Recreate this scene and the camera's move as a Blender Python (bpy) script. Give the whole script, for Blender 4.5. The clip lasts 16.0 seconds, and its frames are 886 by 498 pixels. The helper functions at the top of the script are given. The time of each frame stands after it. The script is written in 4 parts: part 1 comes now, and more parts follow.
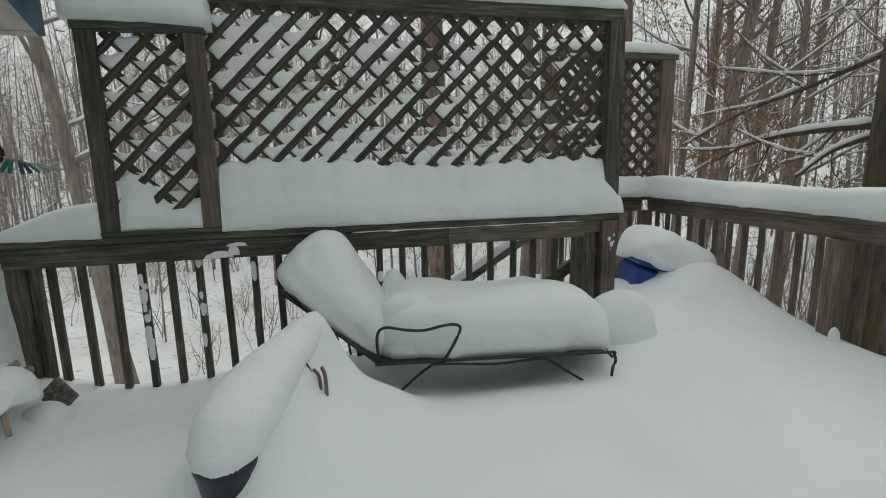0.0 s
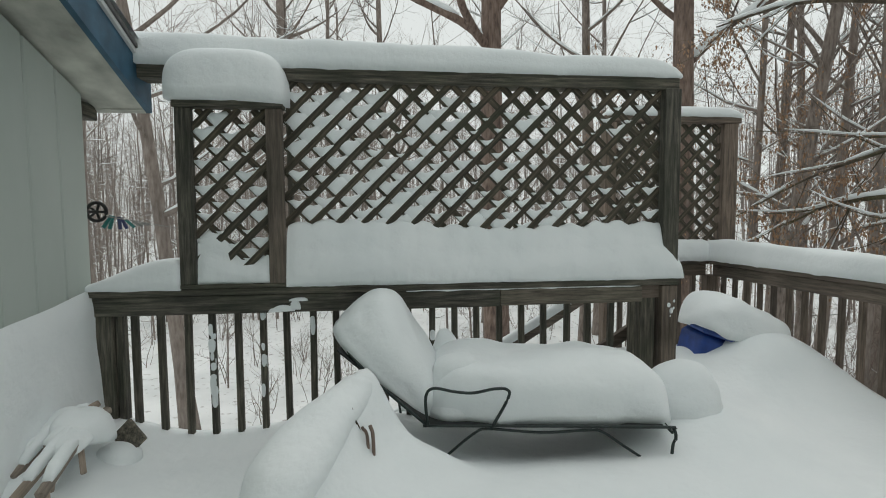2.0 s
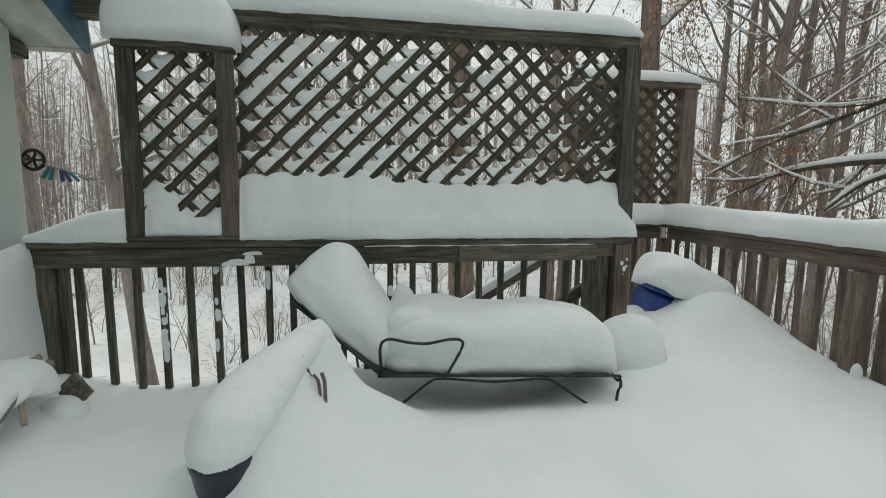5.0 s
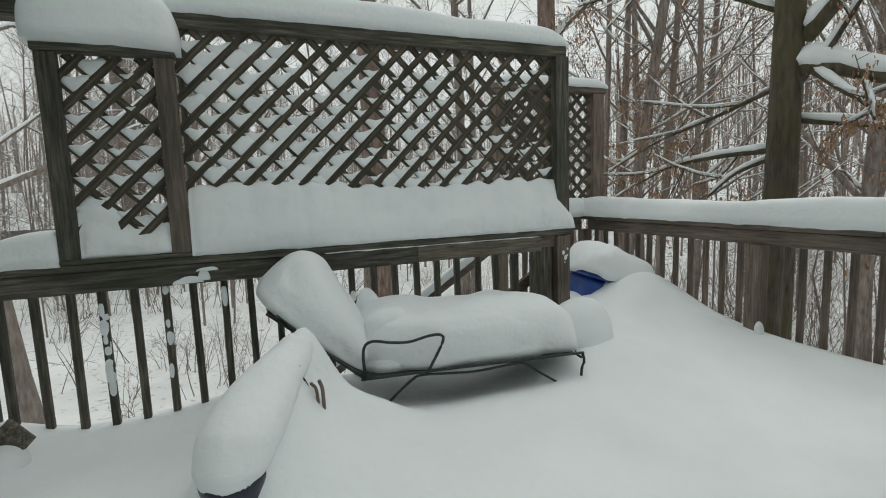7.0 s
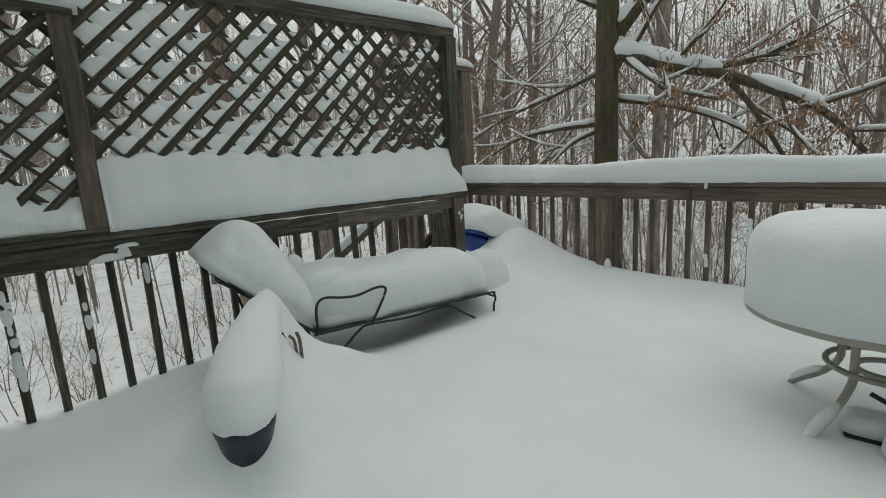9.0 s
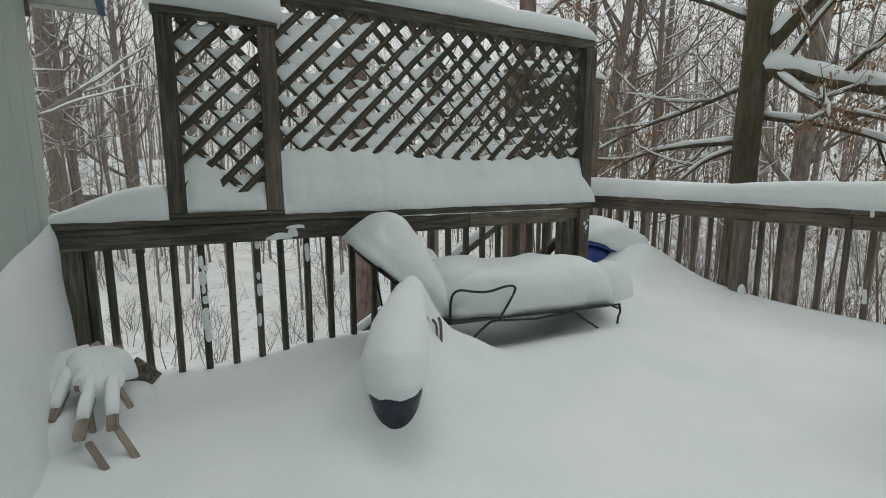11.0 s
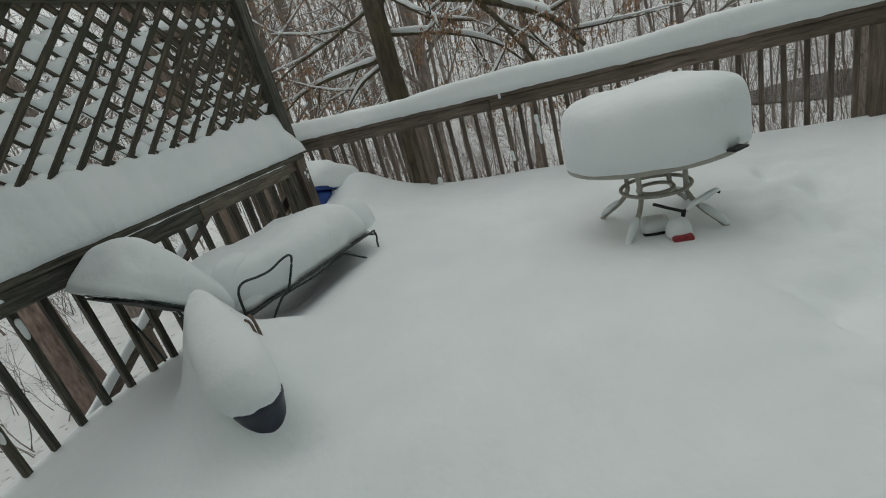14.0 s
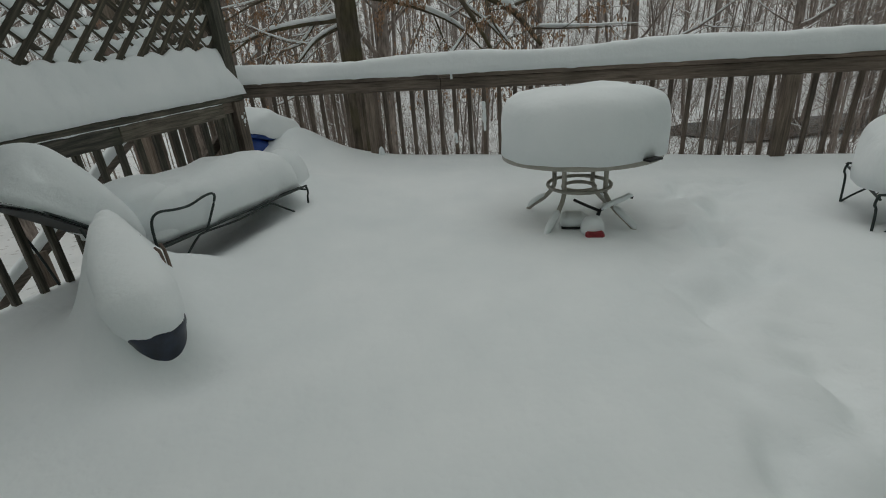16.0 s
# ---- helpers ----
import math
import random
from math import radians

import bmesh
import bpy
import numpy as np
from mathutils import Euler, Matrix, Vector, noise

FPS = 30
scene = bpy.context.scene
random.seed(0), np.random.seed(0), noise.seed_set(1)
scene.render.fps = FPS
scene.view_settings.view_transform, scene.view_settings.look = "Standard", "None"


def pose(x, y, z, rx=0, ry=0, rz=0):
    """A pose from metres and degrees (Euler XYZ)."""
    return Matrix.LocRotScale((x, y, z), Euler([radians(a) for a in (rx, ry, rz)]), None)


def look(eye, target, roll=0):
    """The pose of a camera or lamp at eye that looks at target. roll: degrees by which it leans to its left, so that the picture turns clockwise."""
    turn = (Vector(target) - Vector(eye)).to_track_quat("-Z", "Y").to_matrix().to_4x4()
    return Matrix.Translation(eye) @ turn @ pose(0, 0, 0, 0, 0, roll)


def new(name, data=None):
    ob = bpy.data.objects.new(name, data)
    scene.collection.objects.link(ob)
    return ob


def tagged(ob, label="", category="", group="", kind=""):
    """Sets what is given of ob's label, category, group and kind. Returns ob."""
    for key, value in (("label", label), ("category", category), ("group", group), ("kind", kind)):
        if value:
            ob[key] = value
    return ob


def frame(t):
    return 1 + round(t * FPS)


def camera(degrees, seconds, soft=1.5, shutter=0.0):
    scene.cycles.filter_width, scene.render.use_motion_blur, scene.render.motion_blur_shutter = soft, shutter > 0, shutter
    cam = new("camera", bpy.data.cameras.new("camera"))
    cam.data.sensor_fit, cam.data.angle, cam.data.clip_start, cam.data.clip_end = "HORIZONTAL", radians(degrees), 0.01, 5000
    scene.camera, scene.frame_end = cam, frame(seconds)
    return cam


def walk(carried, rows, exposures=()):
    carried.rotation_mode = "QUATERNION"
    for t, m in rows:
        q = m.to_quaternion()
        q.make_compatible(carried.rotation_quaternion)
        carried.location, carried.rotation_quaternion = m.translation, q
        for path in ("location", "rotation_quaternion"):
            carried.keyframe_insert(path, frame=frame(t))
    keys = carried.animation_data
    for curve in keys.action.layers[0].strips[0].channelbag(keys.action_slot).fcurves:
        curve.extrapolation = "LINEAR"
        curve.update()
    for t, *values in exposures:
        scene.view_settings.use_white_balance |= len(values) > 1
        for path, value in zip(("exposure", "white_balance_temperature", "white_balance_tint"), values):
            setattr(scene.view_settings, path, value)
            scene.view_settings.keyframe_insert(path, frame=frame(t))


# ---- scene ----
cam = camera(84.9, 16.0, soft=1.0, shutter=0.06)

PATH = [
    (0, (-1.83, -2.879, 1.498), (-1.389, -0.961, 1.141), -1.1),
    (0.5, (-1.79, -2.882, 1.526), (-1.443, -0.922, 1.327), 0.1),
    (1, (-1.846, -2.92, 1.643), (-1.562, -0.941, 1.593), -0.3),
    (1.5, (-1.829, -2.933, 1.589), (-1.619, -0.945, 1.546), -0.7),
    (2, (-1.812, -2.931, 1.536), (-1.595, -0.947, 1.408), -0.4),
    (2.5, (-1.763, -2.927, 1.521), (-1.486, -0.957, 1.321), -0.0),
    (3, (-1.737, -2.929, 1.5), (-1.415, -0.972, 1.243), 0.4),
    (5.5, (-1.76, -2.949, 1.454), (-1.406, -0.997, 1.201), 0.8),
    (6, (-1.82, -2.964, 1.481), (-1.407, -1.024, 1.222), 0.3),
    (6.5, (-1.89, -2.972, 1.456), (-1.387, -1.051, 1.221), -0.8),
    (7, (-2.099, -2.934, 1.436), (-1.377, -1.084, 1.201), -2.1),
    (7.5, (-2.29, -2.875, 1.394), (-1.37, -1.122, 1.11), -3.6),
    (8, (-2.47, -2.864, 1.378), (-1.384, -1.224, 1.019), -4.7),
    (8.5, (-2.666, -2.966, 1.414), (-1.423, -1.45, 1.017), -4.4),
    (9, (-2.681, -2.972, 1.404), (-1.421, -1.462, 1.043), -3.3),
    (9.5, (-2.763, -2.881, 1.408), (-1.593, -1.3, 1.049), -2.1),
    (10, (-2.893, -2.953, 1.434), (-1.884, -1.26, 1.097), 1.1),
    (10.2, (-2.935, -2.964, 1.378), (-1.972, -1.24, 1.058), 1.4),
    (12.5, (-2.908, -2.921, 1.391), (-1.787, -1.289, 1.093), -7.0),
    (13, (-2.987, -2.856, 1.463), (-1.541, -1.539, 1.045), -10.3),
    (13.5, (-3.161, -2.857, 1.478), (-1.602, -1.782, 0.835), -14.1),
    (14, (-3.3, -2.8, 1.531), (-1.638, -1.938, 0.829), -16.0),
    (14.5, (-3.317, -2.724, 1.488), (-1.592, -2.008, 0.773), -17.0),
    (15, (-3.271, -2.767, 1.471), (-1.539, -2.152, 0.682), -15.6),
    (15.5, (-3.321, -2.902, 1.446), (-1.593, -2.316, 0.628), -10.5),
    (16, (-3.384, -2.871, 1.461), (-1.659, -2.259, 0.655), -4.6),
]
EXPOSURES = [(t, e, 6500, 6.5) for t, e in ((0, -0.17), (1.0, 0.0), (1.5, 0.02), (3.0, 0.02), (5.5, 0.05), (7, -0.02), (9, -0.18), (10, -0.15), (12.5, -0.05), (13.5, -0.25), (16, -0.59))]
walk(cam, [(t, look(eye, target, roll)) for t, eye, target, roll in PATH], EXPOSURES)

# ---- world, sun, exposure ----
SUN_EL, SUN_ROT = 64.0, 31.0
world = bpy.data.worlds.new("overcast_sky")
scene.world = world
world.use_nodes = True
wt = world.node_tree
wt.nodes.clear()
w_out = wt.nodes.new("ShaderNodeOutputWorld")
w_bg = wt.nodes.new("ShaderNodeBackground")
w_sky = wt.nodes.new("ShaderNodeTexSky")
w_sky.sky_type, w_sky.sun_disc = "NISHITA", False
w_sky.sun_elevation, w_sky.sun_rotation = radians(SUN_EL), radians(SUN_ROT)
w_sky.air_density, w_sky.dust_density = 1.0, 6.0
w_hsv = wt.nodes.new("ShaderNodeHueSaturation")
w_hsv.inputs["Saturation"].default_value = 0.12
w_mix = wt.nodes.new("ShaderNodeMixRGB")
w_mix.inputs[0].default_value = 0.8
w_mix.inputs[2].default_value = (7.9, 8.15, 8.1, 1)
wt.links.new(w_sky.outputs[0], w_hsv.inputs["Color"])
wt.links.new(w_hsv.outputs[0], w_mix.inputs[1])
wt.links.new(w_mix.outputs[0], w_bg.inputs[0])
w_bg.inputs[1].default_value = 0.1
wt.links.new(w_bg.outputs[0], w_out.inputs[0])

sun = new("sun", bpy.data.lights.new("sun", "SUN"))
sun.data.energy, sun.data.angle, sun.data.color = 0.5, radians(60), (1.0, 0.98, 0.95)
sun.matrix_world = look((3, 5, 12), (0, 0, 0))


# ---- materials ----
def material(name, rough=0.6, metal=0.0):
    m = bpy.data.materials.new(name)
    m.use_nodes = True
    b = m.node_tree.nodes["Principled BSDF"]
    b.inputs["Roughness"].default_value, b.inputs["Metallic"].default_value = rough, metal
    return m, m.node_tree, b


def tex(t, kind, scale, detail=4.0, stretch=None, space="Object"):
    c = t.nodes.new("ShaderNodeTexCoord")
    n = t.nodes.new(kind)
    n.inputs["Scale"].default_value = scale
    if "Detail" in n.inputs:
        n.inputs["Detail"].default_value = detail
    if stretch:
        mp = t.nodes.new("ShaderNodeMapping")
        mp.inputs["Scale"].default_value = stretch
        t.links.new(c.outputs[space], mp.inputs[0])
        t.links.new(mp.outputs[0], n.inputs["Vector"])
    else:
        t.links.new(c.outputs[space], n.inputs["Vector"])
    return n


def ramp(t, src, stops):
    r = t.nodes.new("ShaderNodeValToRGB")
    while len(r.color_ramp.elements) < len(stops):
        r.color_ramp.elements.new(0.5)
    for e, (p, c) in zip(r.color_ramp.elements, stops):
        e.position, e.color = p, (*c, 1)
    t.links.new(src, r.inputs[0])
    return r


def mixc(t, a, b, fac=0.5, mode="MIX"):
    m = t.nodes.new("ShaderNodeMixRGB")
    m.blend_type = mode
    for s, v in ((1, a), (2, b)):
        if isinstance(v, tuple):
            m.inputs[s].default_value = (*v, 1)
        else:
            t.links.new(v, m.inputs[s])
    if isinstance(fac, float):
        m.inputs[0].default_value = fac
    else:
        t.links.new(fac, m.inputs[0])
    return m


def bump(t, b, src, strength, dist=0.01, prev=None):
    n = t.nodes.new("ShaderNodeBump")
    n.inputs["Strength"].default_value, n.inputs["Distance"].default_value = strength, dist
    t.links.new(src, n.inputs["Height"])
    if prev:
        t.links.new(prev.outputs[0], n.inputs["Normal"])
    t.links.new(n.outputs[0], b.inputs["Normal"])
    return n


def make_snow():
    m, t, b = material("snow", 0.75)
    n1 = tex(t, "ShaderNodeTexNoise", 2.2, 5)
    n2 = tex(t, "ShaderNodeTexNoise", 45, 6)
    r = ramp(t, n1.outputs["Fac"], [(0.3, (0.785, 0.825, 0.835)), (0.7, (0.855, 0.885, 0.89))])
    t.links.new(r.outputs[0], b.inputs["Base Color"])
    b.inputs["Specular IOR Level"].default_value = 0.15
    n3 = tex(t, "ShaderNodeTexNoise", 320, 3)
    n0 = tex(t, "ShaderNodeTexNoise", 9, 6)
    b0 = bump(t, b, n0.outputs["Fac"], 0.22, 0.05)
    b1 = bump(t, b, n2.outputs["Fac"], 0.13, 0.015, b0)
    bump(t, b, n3.outputs["Fac"], 0.2, 0.004, b1)
    return m


def make_wood(name, dark, mid, light, axis, green=0.0):
    """Weathered board; the grain runs along the given axis of the object's space."""
    m, t, b = material(name, 0.82)
    st = [9.0, 9.0, 9.0]
    st[axis] = 0.6
    g = tex(t, "ShaderNodeTexNoise", 7.0, 10, st)
    g.inputs["Roughness"].default_value = 0.68
    big = tex(t, "ShaderNodeTexNoise", 1.7, 4)
    info = t.nodes.new("ShaderNodeObjectInfo")
    r = ramp(t, g.outputs["Fac"], [(0.33, dark), (0.5, mid), (0.70, light)])
    wet = ramp(t, big.outputs["Fac"], [(0.35, (0.52, 0.53, 0.52)), (0.62, (1.05, 1.05, 1.05))])
    c = mixc(t, r.outputs[0], wet.outputs[0], 1.0, "MULTIPLY")
    vary = ramp(t, info.outputs["Random"], [(0, (0.72, 0.72, 0.72)), (1, (1.15, 1.1, 1.05))])
    c = mixc(t, c.outputs[0], vary.outputs[0], 1.0, "MULTIPLY")
    if green:
        alg = tex(t, "ShaderNodeTexNoise", 3.1, 5)
        fac = ramp(t, alg.outputs["Fac"], [(0.45, (0, 0, 0)), (0.7, (green, green, green))])
        c = mixc(t, c.outputs[0], (0.05, 0.062, 0.035), fac.outputs[0])
    t.links.new(c.outputs[0], b.inputs["Base Color"])
    bump(t, b, g.outputs["Fac"], 0.8, 0.006)
    return m


def make_bark(name, a, b_, c_, moss=0.0):
    m, t, b = material(name, 0.95)
    g = tex(t, "ShaderNodeTexNoise", 7, 8, (3, 3, 0.7))
    big = tex(t, "ShaderNodeTexNoise", 0.9, 3)
    r = ramp(t, g.outputs["Fac"], [(0.3, a), (0.5, b_), (0.75, c_)])
    tone = ramp(t, big.outputs["Fac"], [(0.3, (0.7, 0.7, 0.7)), (0.7, (1.15, 1.12, 1.1))])
    c = mixc(t, r.outputs[0], tone.outputs[0], 1.0, "MULTIPLY")
    if moss:
        n = tex(t, "ShaderNodeTexNoise", 1.8, 5)
        fac = ramp(t, n.outputs["Fac"], [(0.42, (0, 0, 0)), (0.62, (moss, moss, moss))])
        c = mixc(t, c.outputs[0], (0.075, 0.07, 0.025), fac.outputs[0])
    t.links.new(c.outputs[0], b.inputs["Base Color"])
    bump(t, b, g.outputs["Fac"], 0.9, 0.03)
    return m


def make_plain(name, col, rough, metal=0.0, vary=0.2, scale=8.0, relief=0.1):
    m, t, b = material(name, rough, metal)
    n = tex(t, "ShaderNodeTexNoise", scale, 6)
    lo, hi = [tuple(max(0.0, v * k) for v in col) for k in (1 - vary, 1 + vary)]
    r = ramp(t, n.outputs["Fac"], [(0.3, lo), (0.7, hi)])
    t.links.new(r.outputs[0], b.inputs["Base Color"])
    if relief:
        bump(t, b, n.outputs["Fac"], relief, 0.004)
    return m


def make_siding():
    m, t, b = material("painted_siding", 0.7)
    n = tex(t, "ShaderNodeTexNoise", 1.6, 6, (1, 1, 0.35))
    g = tex(t, "ShaderNodeTexNoise", 30, 6, (1, 1, 0.06))
    r = ramp(t, n.outputs["Fac"], [(0.3, (0.36, 0.405, 0.375)), (0.7, (0.46, 0.505, 0.47))])
    t.links.new(r.outputs[0], b.inputs["Base Color"])
    bump(t, b, g.outputs["Fac"], 0.25, 0.003)
    return m


def make_leaf():
    m, t, b = material("dry_oak_leaf", 0.8)
    g = t.nodes.new("ShaderNodeNewGeometry")
    r = ramp(t, g.outputs["Random Per Island"], [(0.0, (0.20, 0.115, 0.07)), (0.5, (0.36, 0.22, 0.13)), (1.0, (0.45, 0.31, 0.21))])
    t.links.new(r.outputs[0], b.inputs["Base Color"])
    return m


def make_ground():
    m, t, b = material("snowy_ground", 0.85)
    n1 = tex(t, "ShaderNodeTexNoise", 0.8, 8)
    n2 = tex(t, "ShaderNodeTexNoise", 0.07, 3)
    n3 = tex(t, "ShaderNodeTexNoise", 6.0, 6)
    r = ramp(t, n1.outputs["Fac"], [(0.30, (0.72, 0.74, 0.74)), (0.6, (0.86, 0.87, 0.87))])
    litter = ramp(t, n3.outputs["Fac"], [(0.60, (0, 0, 0)), (0.70, (0.55, 0.55, 0.55))])
    c = mixc(t, r.outputs[0], (0.16, 0.12, 0.09), litter.outputs[0])
    t.links.new(c.outputs[0], b.inputs["Base Color"])
    bump(t, b, n1.outputs["Fac"], 0.5, 0.2)
    return m


def make_water():
    m, t, b = material("creek_water", 0.08)
    b.inputs["Base Color"].default_value = (0.03, 0.037, 0.035, 1)
    n = tex(t, "ShaderNodeTexNoise", 6, 4)
    bump(t, b, n.outputs["Fac"], 0.2, 0.05)
    return m


SNOW = make_snow()
WOOD = {a: make_wood("weathered_wood_" + "xyz"[a], (0.032, 0.033, 0.028), (0.105, 0.098, 0.08), (0.26, 0.234, 0.19), a, 0.4) for a in range(3)}
LATH = make_wood("lattice_wood", (0.025, 0.023, 0.018), (0.085, 0.074, 0.056), (0.22, 0.18, 0.13), 0, 0.5)
REDWOOD = {a: make_wood("brown_rail_wood_" + "xyz"[a], (0.10, 0.081, 0.067), (0.195, 0.155, 0.128), (0.31, 0.25, 0.208), a, 0.15) for a in range(3)}
GREYWOOD = make_wood("grey_weathered_board", (0.06, 0.052, 0.043), (0.17, 0.15, 0.122), (0.32, 0.285, 0.235), 0, 0.25)
CUTWOOD = make_wood("bare_stick_wood", (0.27, 0.225, 0.19), (0.40, 0.335, 0.285), (0.52, 0.45, 0.39), 0)
# BARK, BARK_MID and BARK_FAR are lightened in steps: haze put into the colour
BARK = make_bark("hazed_grey_bark", (0.125, 0.104, 0.09), (0.25, 0.212, 0.186), (0.375, 0.327, 0.292))
BARK_MID = make_bark("hazed_brown_bark", (0.19, 0.158, 0.137), (0.275, 0.235, 0.208), (0.36, 0.318, 0.288))
BARK_OAK = make_bark("mossy_oak_bark", (0.05, 0.042, 0.034), (0.105, 0.088, 0.066), (0.165, 0.138, 0.105), 0.6)
BARK_RED = make_bark("reddish_bark", (0.10, 0.072, 0.06), (0.20, 0.148, 0.122), (0.30, 0.235, 0.20))
BARK_FAR = make_bark("hazed_far_bark", (0.275, 0.24, 0.218), (0.35, 0.308, 0.285), (0.42, 0.378, 0.358))
METAL = make_plain("dark_green_tube", (0.022, 0.032, 0.03), 0.42, 0.25, 0.3, 30, 0.05)
MESHCLOTH = make_plain("black_sling_mesh", (0.018, 0.02, 0.02), 0.7, 0, 0.3, 60, 0.2)
TAN = make_plain("tan_powder_coat", (0.36, 0.34, 0.295), 0.5, 0.0, 0.12, 20, 0.08)
POT = make_plain("dark_blue_glaze", (0.012, 0.018, 0.036), 0.35, 0, 0.4, 25, 0.1)
BLUE = make_plain("blue_plastic", (0.012, 0.05, 0.235), 0.5, 0, 0.3, 14, 0.1)
FASCIA = make_plain("blue_painted_board", (0.035, 0.095, 0.15), 0.55, 0, 0.25, 12, 0.1)
SOFFIT = make_plain("peeling_cream_paint", (0.46, 0.46, 0.41), 0.75, 0, 0.34, 6, 0.6)
DARK = make_plain("dark_metal", (0.02, 0.02, 0.02), 0.5, 0.4, 0.3, 20, 0.1)
WHITE_TRIM = make_plain("white_drip_edge", (0.62, 0.63, 0.63), 0.5, 0, 0.1, 9, 0.05)
SHINGLE = make_plain("grey_shingle", (0.1, 0.1, 0.1), 0.9, 0, 0.4, 30, 0.4)
RED = make_plain("red_fabric", (0.25, 0.03, 0.035), 0.8, 0, 0.4, 30, 0.2)
TEAL = make_plain("teal_plastic", (0.01, 0.12, 0.11), 0.5, 0, 0.2, 30, 0)
NAVY = make_plain("navy_plastic", (0.015, 0.025, 0.09), 0.5, 0, 0.2, 30, 0)
ROPE = make_plain("grey_rope", (0.2, 0.2, 0.19), 0.9, 0, 0.3, 60, 0.2)
FARWALL = make_plain("grey_house_wall", (0.27, 0.27, 0.27), 0.8, 0, 0.1, 3, 0.1)
GLASS = make_plain("dark_window_glass", (0.03, 0.035, 0.04), 0.1, 0, 0.2, 3, 0)
SIDING, LEAF, GROUND, WATER = make_siding(), make_leaf(), make_ground(), make_water()


# ---- mesh helpers ----
def link_mesh(name, verts, faces, mat, parent=None, label="", smooth=False):
    me = bpy.data.meshes.new(name)
    me.from_pydata([tuple(v) for v in verts], [], faces)
    me.materials.append(mat)
    if smooth:
        me.shade_smooth()
    me.update()
    ob = new(name, me)
    if parent:
        ob.parent = parent
    if label:
        ob["label"] = label
    return ob


def part(name, bm, mat, parent=None, label="", smooth=False):
    me = bpy.data.meshes.new(name)
    bmesh.ops.recalc_face_normals(bm, faces=bm.faces)
    bm.to_mesh(me)
    bm.free()
    me.materials.append(mat)
    if smooth:
        me.shade_smooth()
    ob = new(name, me)
    if parent:
        ob.parent = parent
    if label:
        ob["label"] = label
    return ob


def thing(name, label, category, m=None, group="", kind=""):
    ob = tagged(new(name), label, category, group, kind)
    if m is not None:
        ob.matrix_basis = m
    return ob


def box_bm(x0, x1, y0, y1, z0, z1, bevel=0.004, bm=None, m=None):
    bm = bm or bmesh.new()
    r = bmesh.ops.create_cube(bm, size=1)
    mt = Matrix.Translation(((x0 + x1) / 2, (y0 + y1) / 2, (z0 + z1) / 2)) @ Matrix.Diagonal((x1 - x0, y1 - y0, z1 - z0, 1))
    bmesh.ops.transform(bm, matrix=(m @ mt) if m is not None else mt, verts=r["verts"])
    if bevel:
        es = list({e for v in r["verts"] for e in v.link_edges})
        bmesh.ops.bevel(bm, geom=es, offset=bevel, segments=1, affect="EDGES")
    return bm


def board(name, x0, x1, y0, y1, z0, z1, mat, parent=None, label="", bevel=0.004):
    return part(name, box_bm(x0, x1, y0, y1, z0, z1, bevel), mat, parent, label)


def tube_data(pts, radii, sides, verts, faces, cap=True):
    """Adds a tapered tube along pts to the lists."""
    pts = [Vector(p) for p in pts]
    n = len(pts)
    base = len(verts)
    for i, p in enumerate(pts):
        d = (pts[min(i + 1, n - 1)] - pts[max(i - 1, 0)]).normalized()
        a = d.cross(Vector((0.13, 0.31, 1)) if abs(d.z) < 0.92 else Vector((1, 0.2, 0.1))).normalized()
        b = d.cross(a)
        r = radii[i] if hasattr(radii, "__len__") else radii
        for k in range(sides):
            an = 2 * math.pi * k / sides
            verts.append(p + a * (r * math.cos(an)) + b * (r * math.sin(an)))
    for i in range(n - 1):
        for k in range(sides):
            k2 = (k + 1) % sides
            faces.append((base + i * sides + k, base + i * sides + k2, base + (i + 1) * sides + k2, base + (i + 1) * sides + k))
    if cap:
        faces.append(tuple(base + k for k in range(sides))[::-1])
        faces.append(tuple(base + (n - 1) * sides + k for k in range(sides)))


def smooth_path(pts, per=6):
    """Catmull-Rom through the points."""
    P = [Vector(p) for p in pts]
    P = [2 * P[0] - P[1]] + P + [2 * P[-1] - P[-2]]
    out = []
    for i in range(1, len(P) - 2):
        for s in range(per):
            u = s / per
            a, b, c, d = P[i - 1], P[i], P[i + 1], P[i + 2]
            out.append(0.5 * ((2 * b) + (c - a) * u + (2 * a - 5 * b + 4 * c - d) * u * u + (3 * b - a - 3 * c + d) * u ** 3))
    out.append(P[-2])
    return out


def tube(name, pts, radius, mat, parent, label="", per=6, sides=10):
    v, f = [], []
    tube_data(smooth_path(pts, per) if per > 1 else pts, radius, sides, v, f)
    return link_mesh(name, v, f, mat, parent, label, True)


def spow(v, e):
    return math.copysign(abs(v) ** e, v)


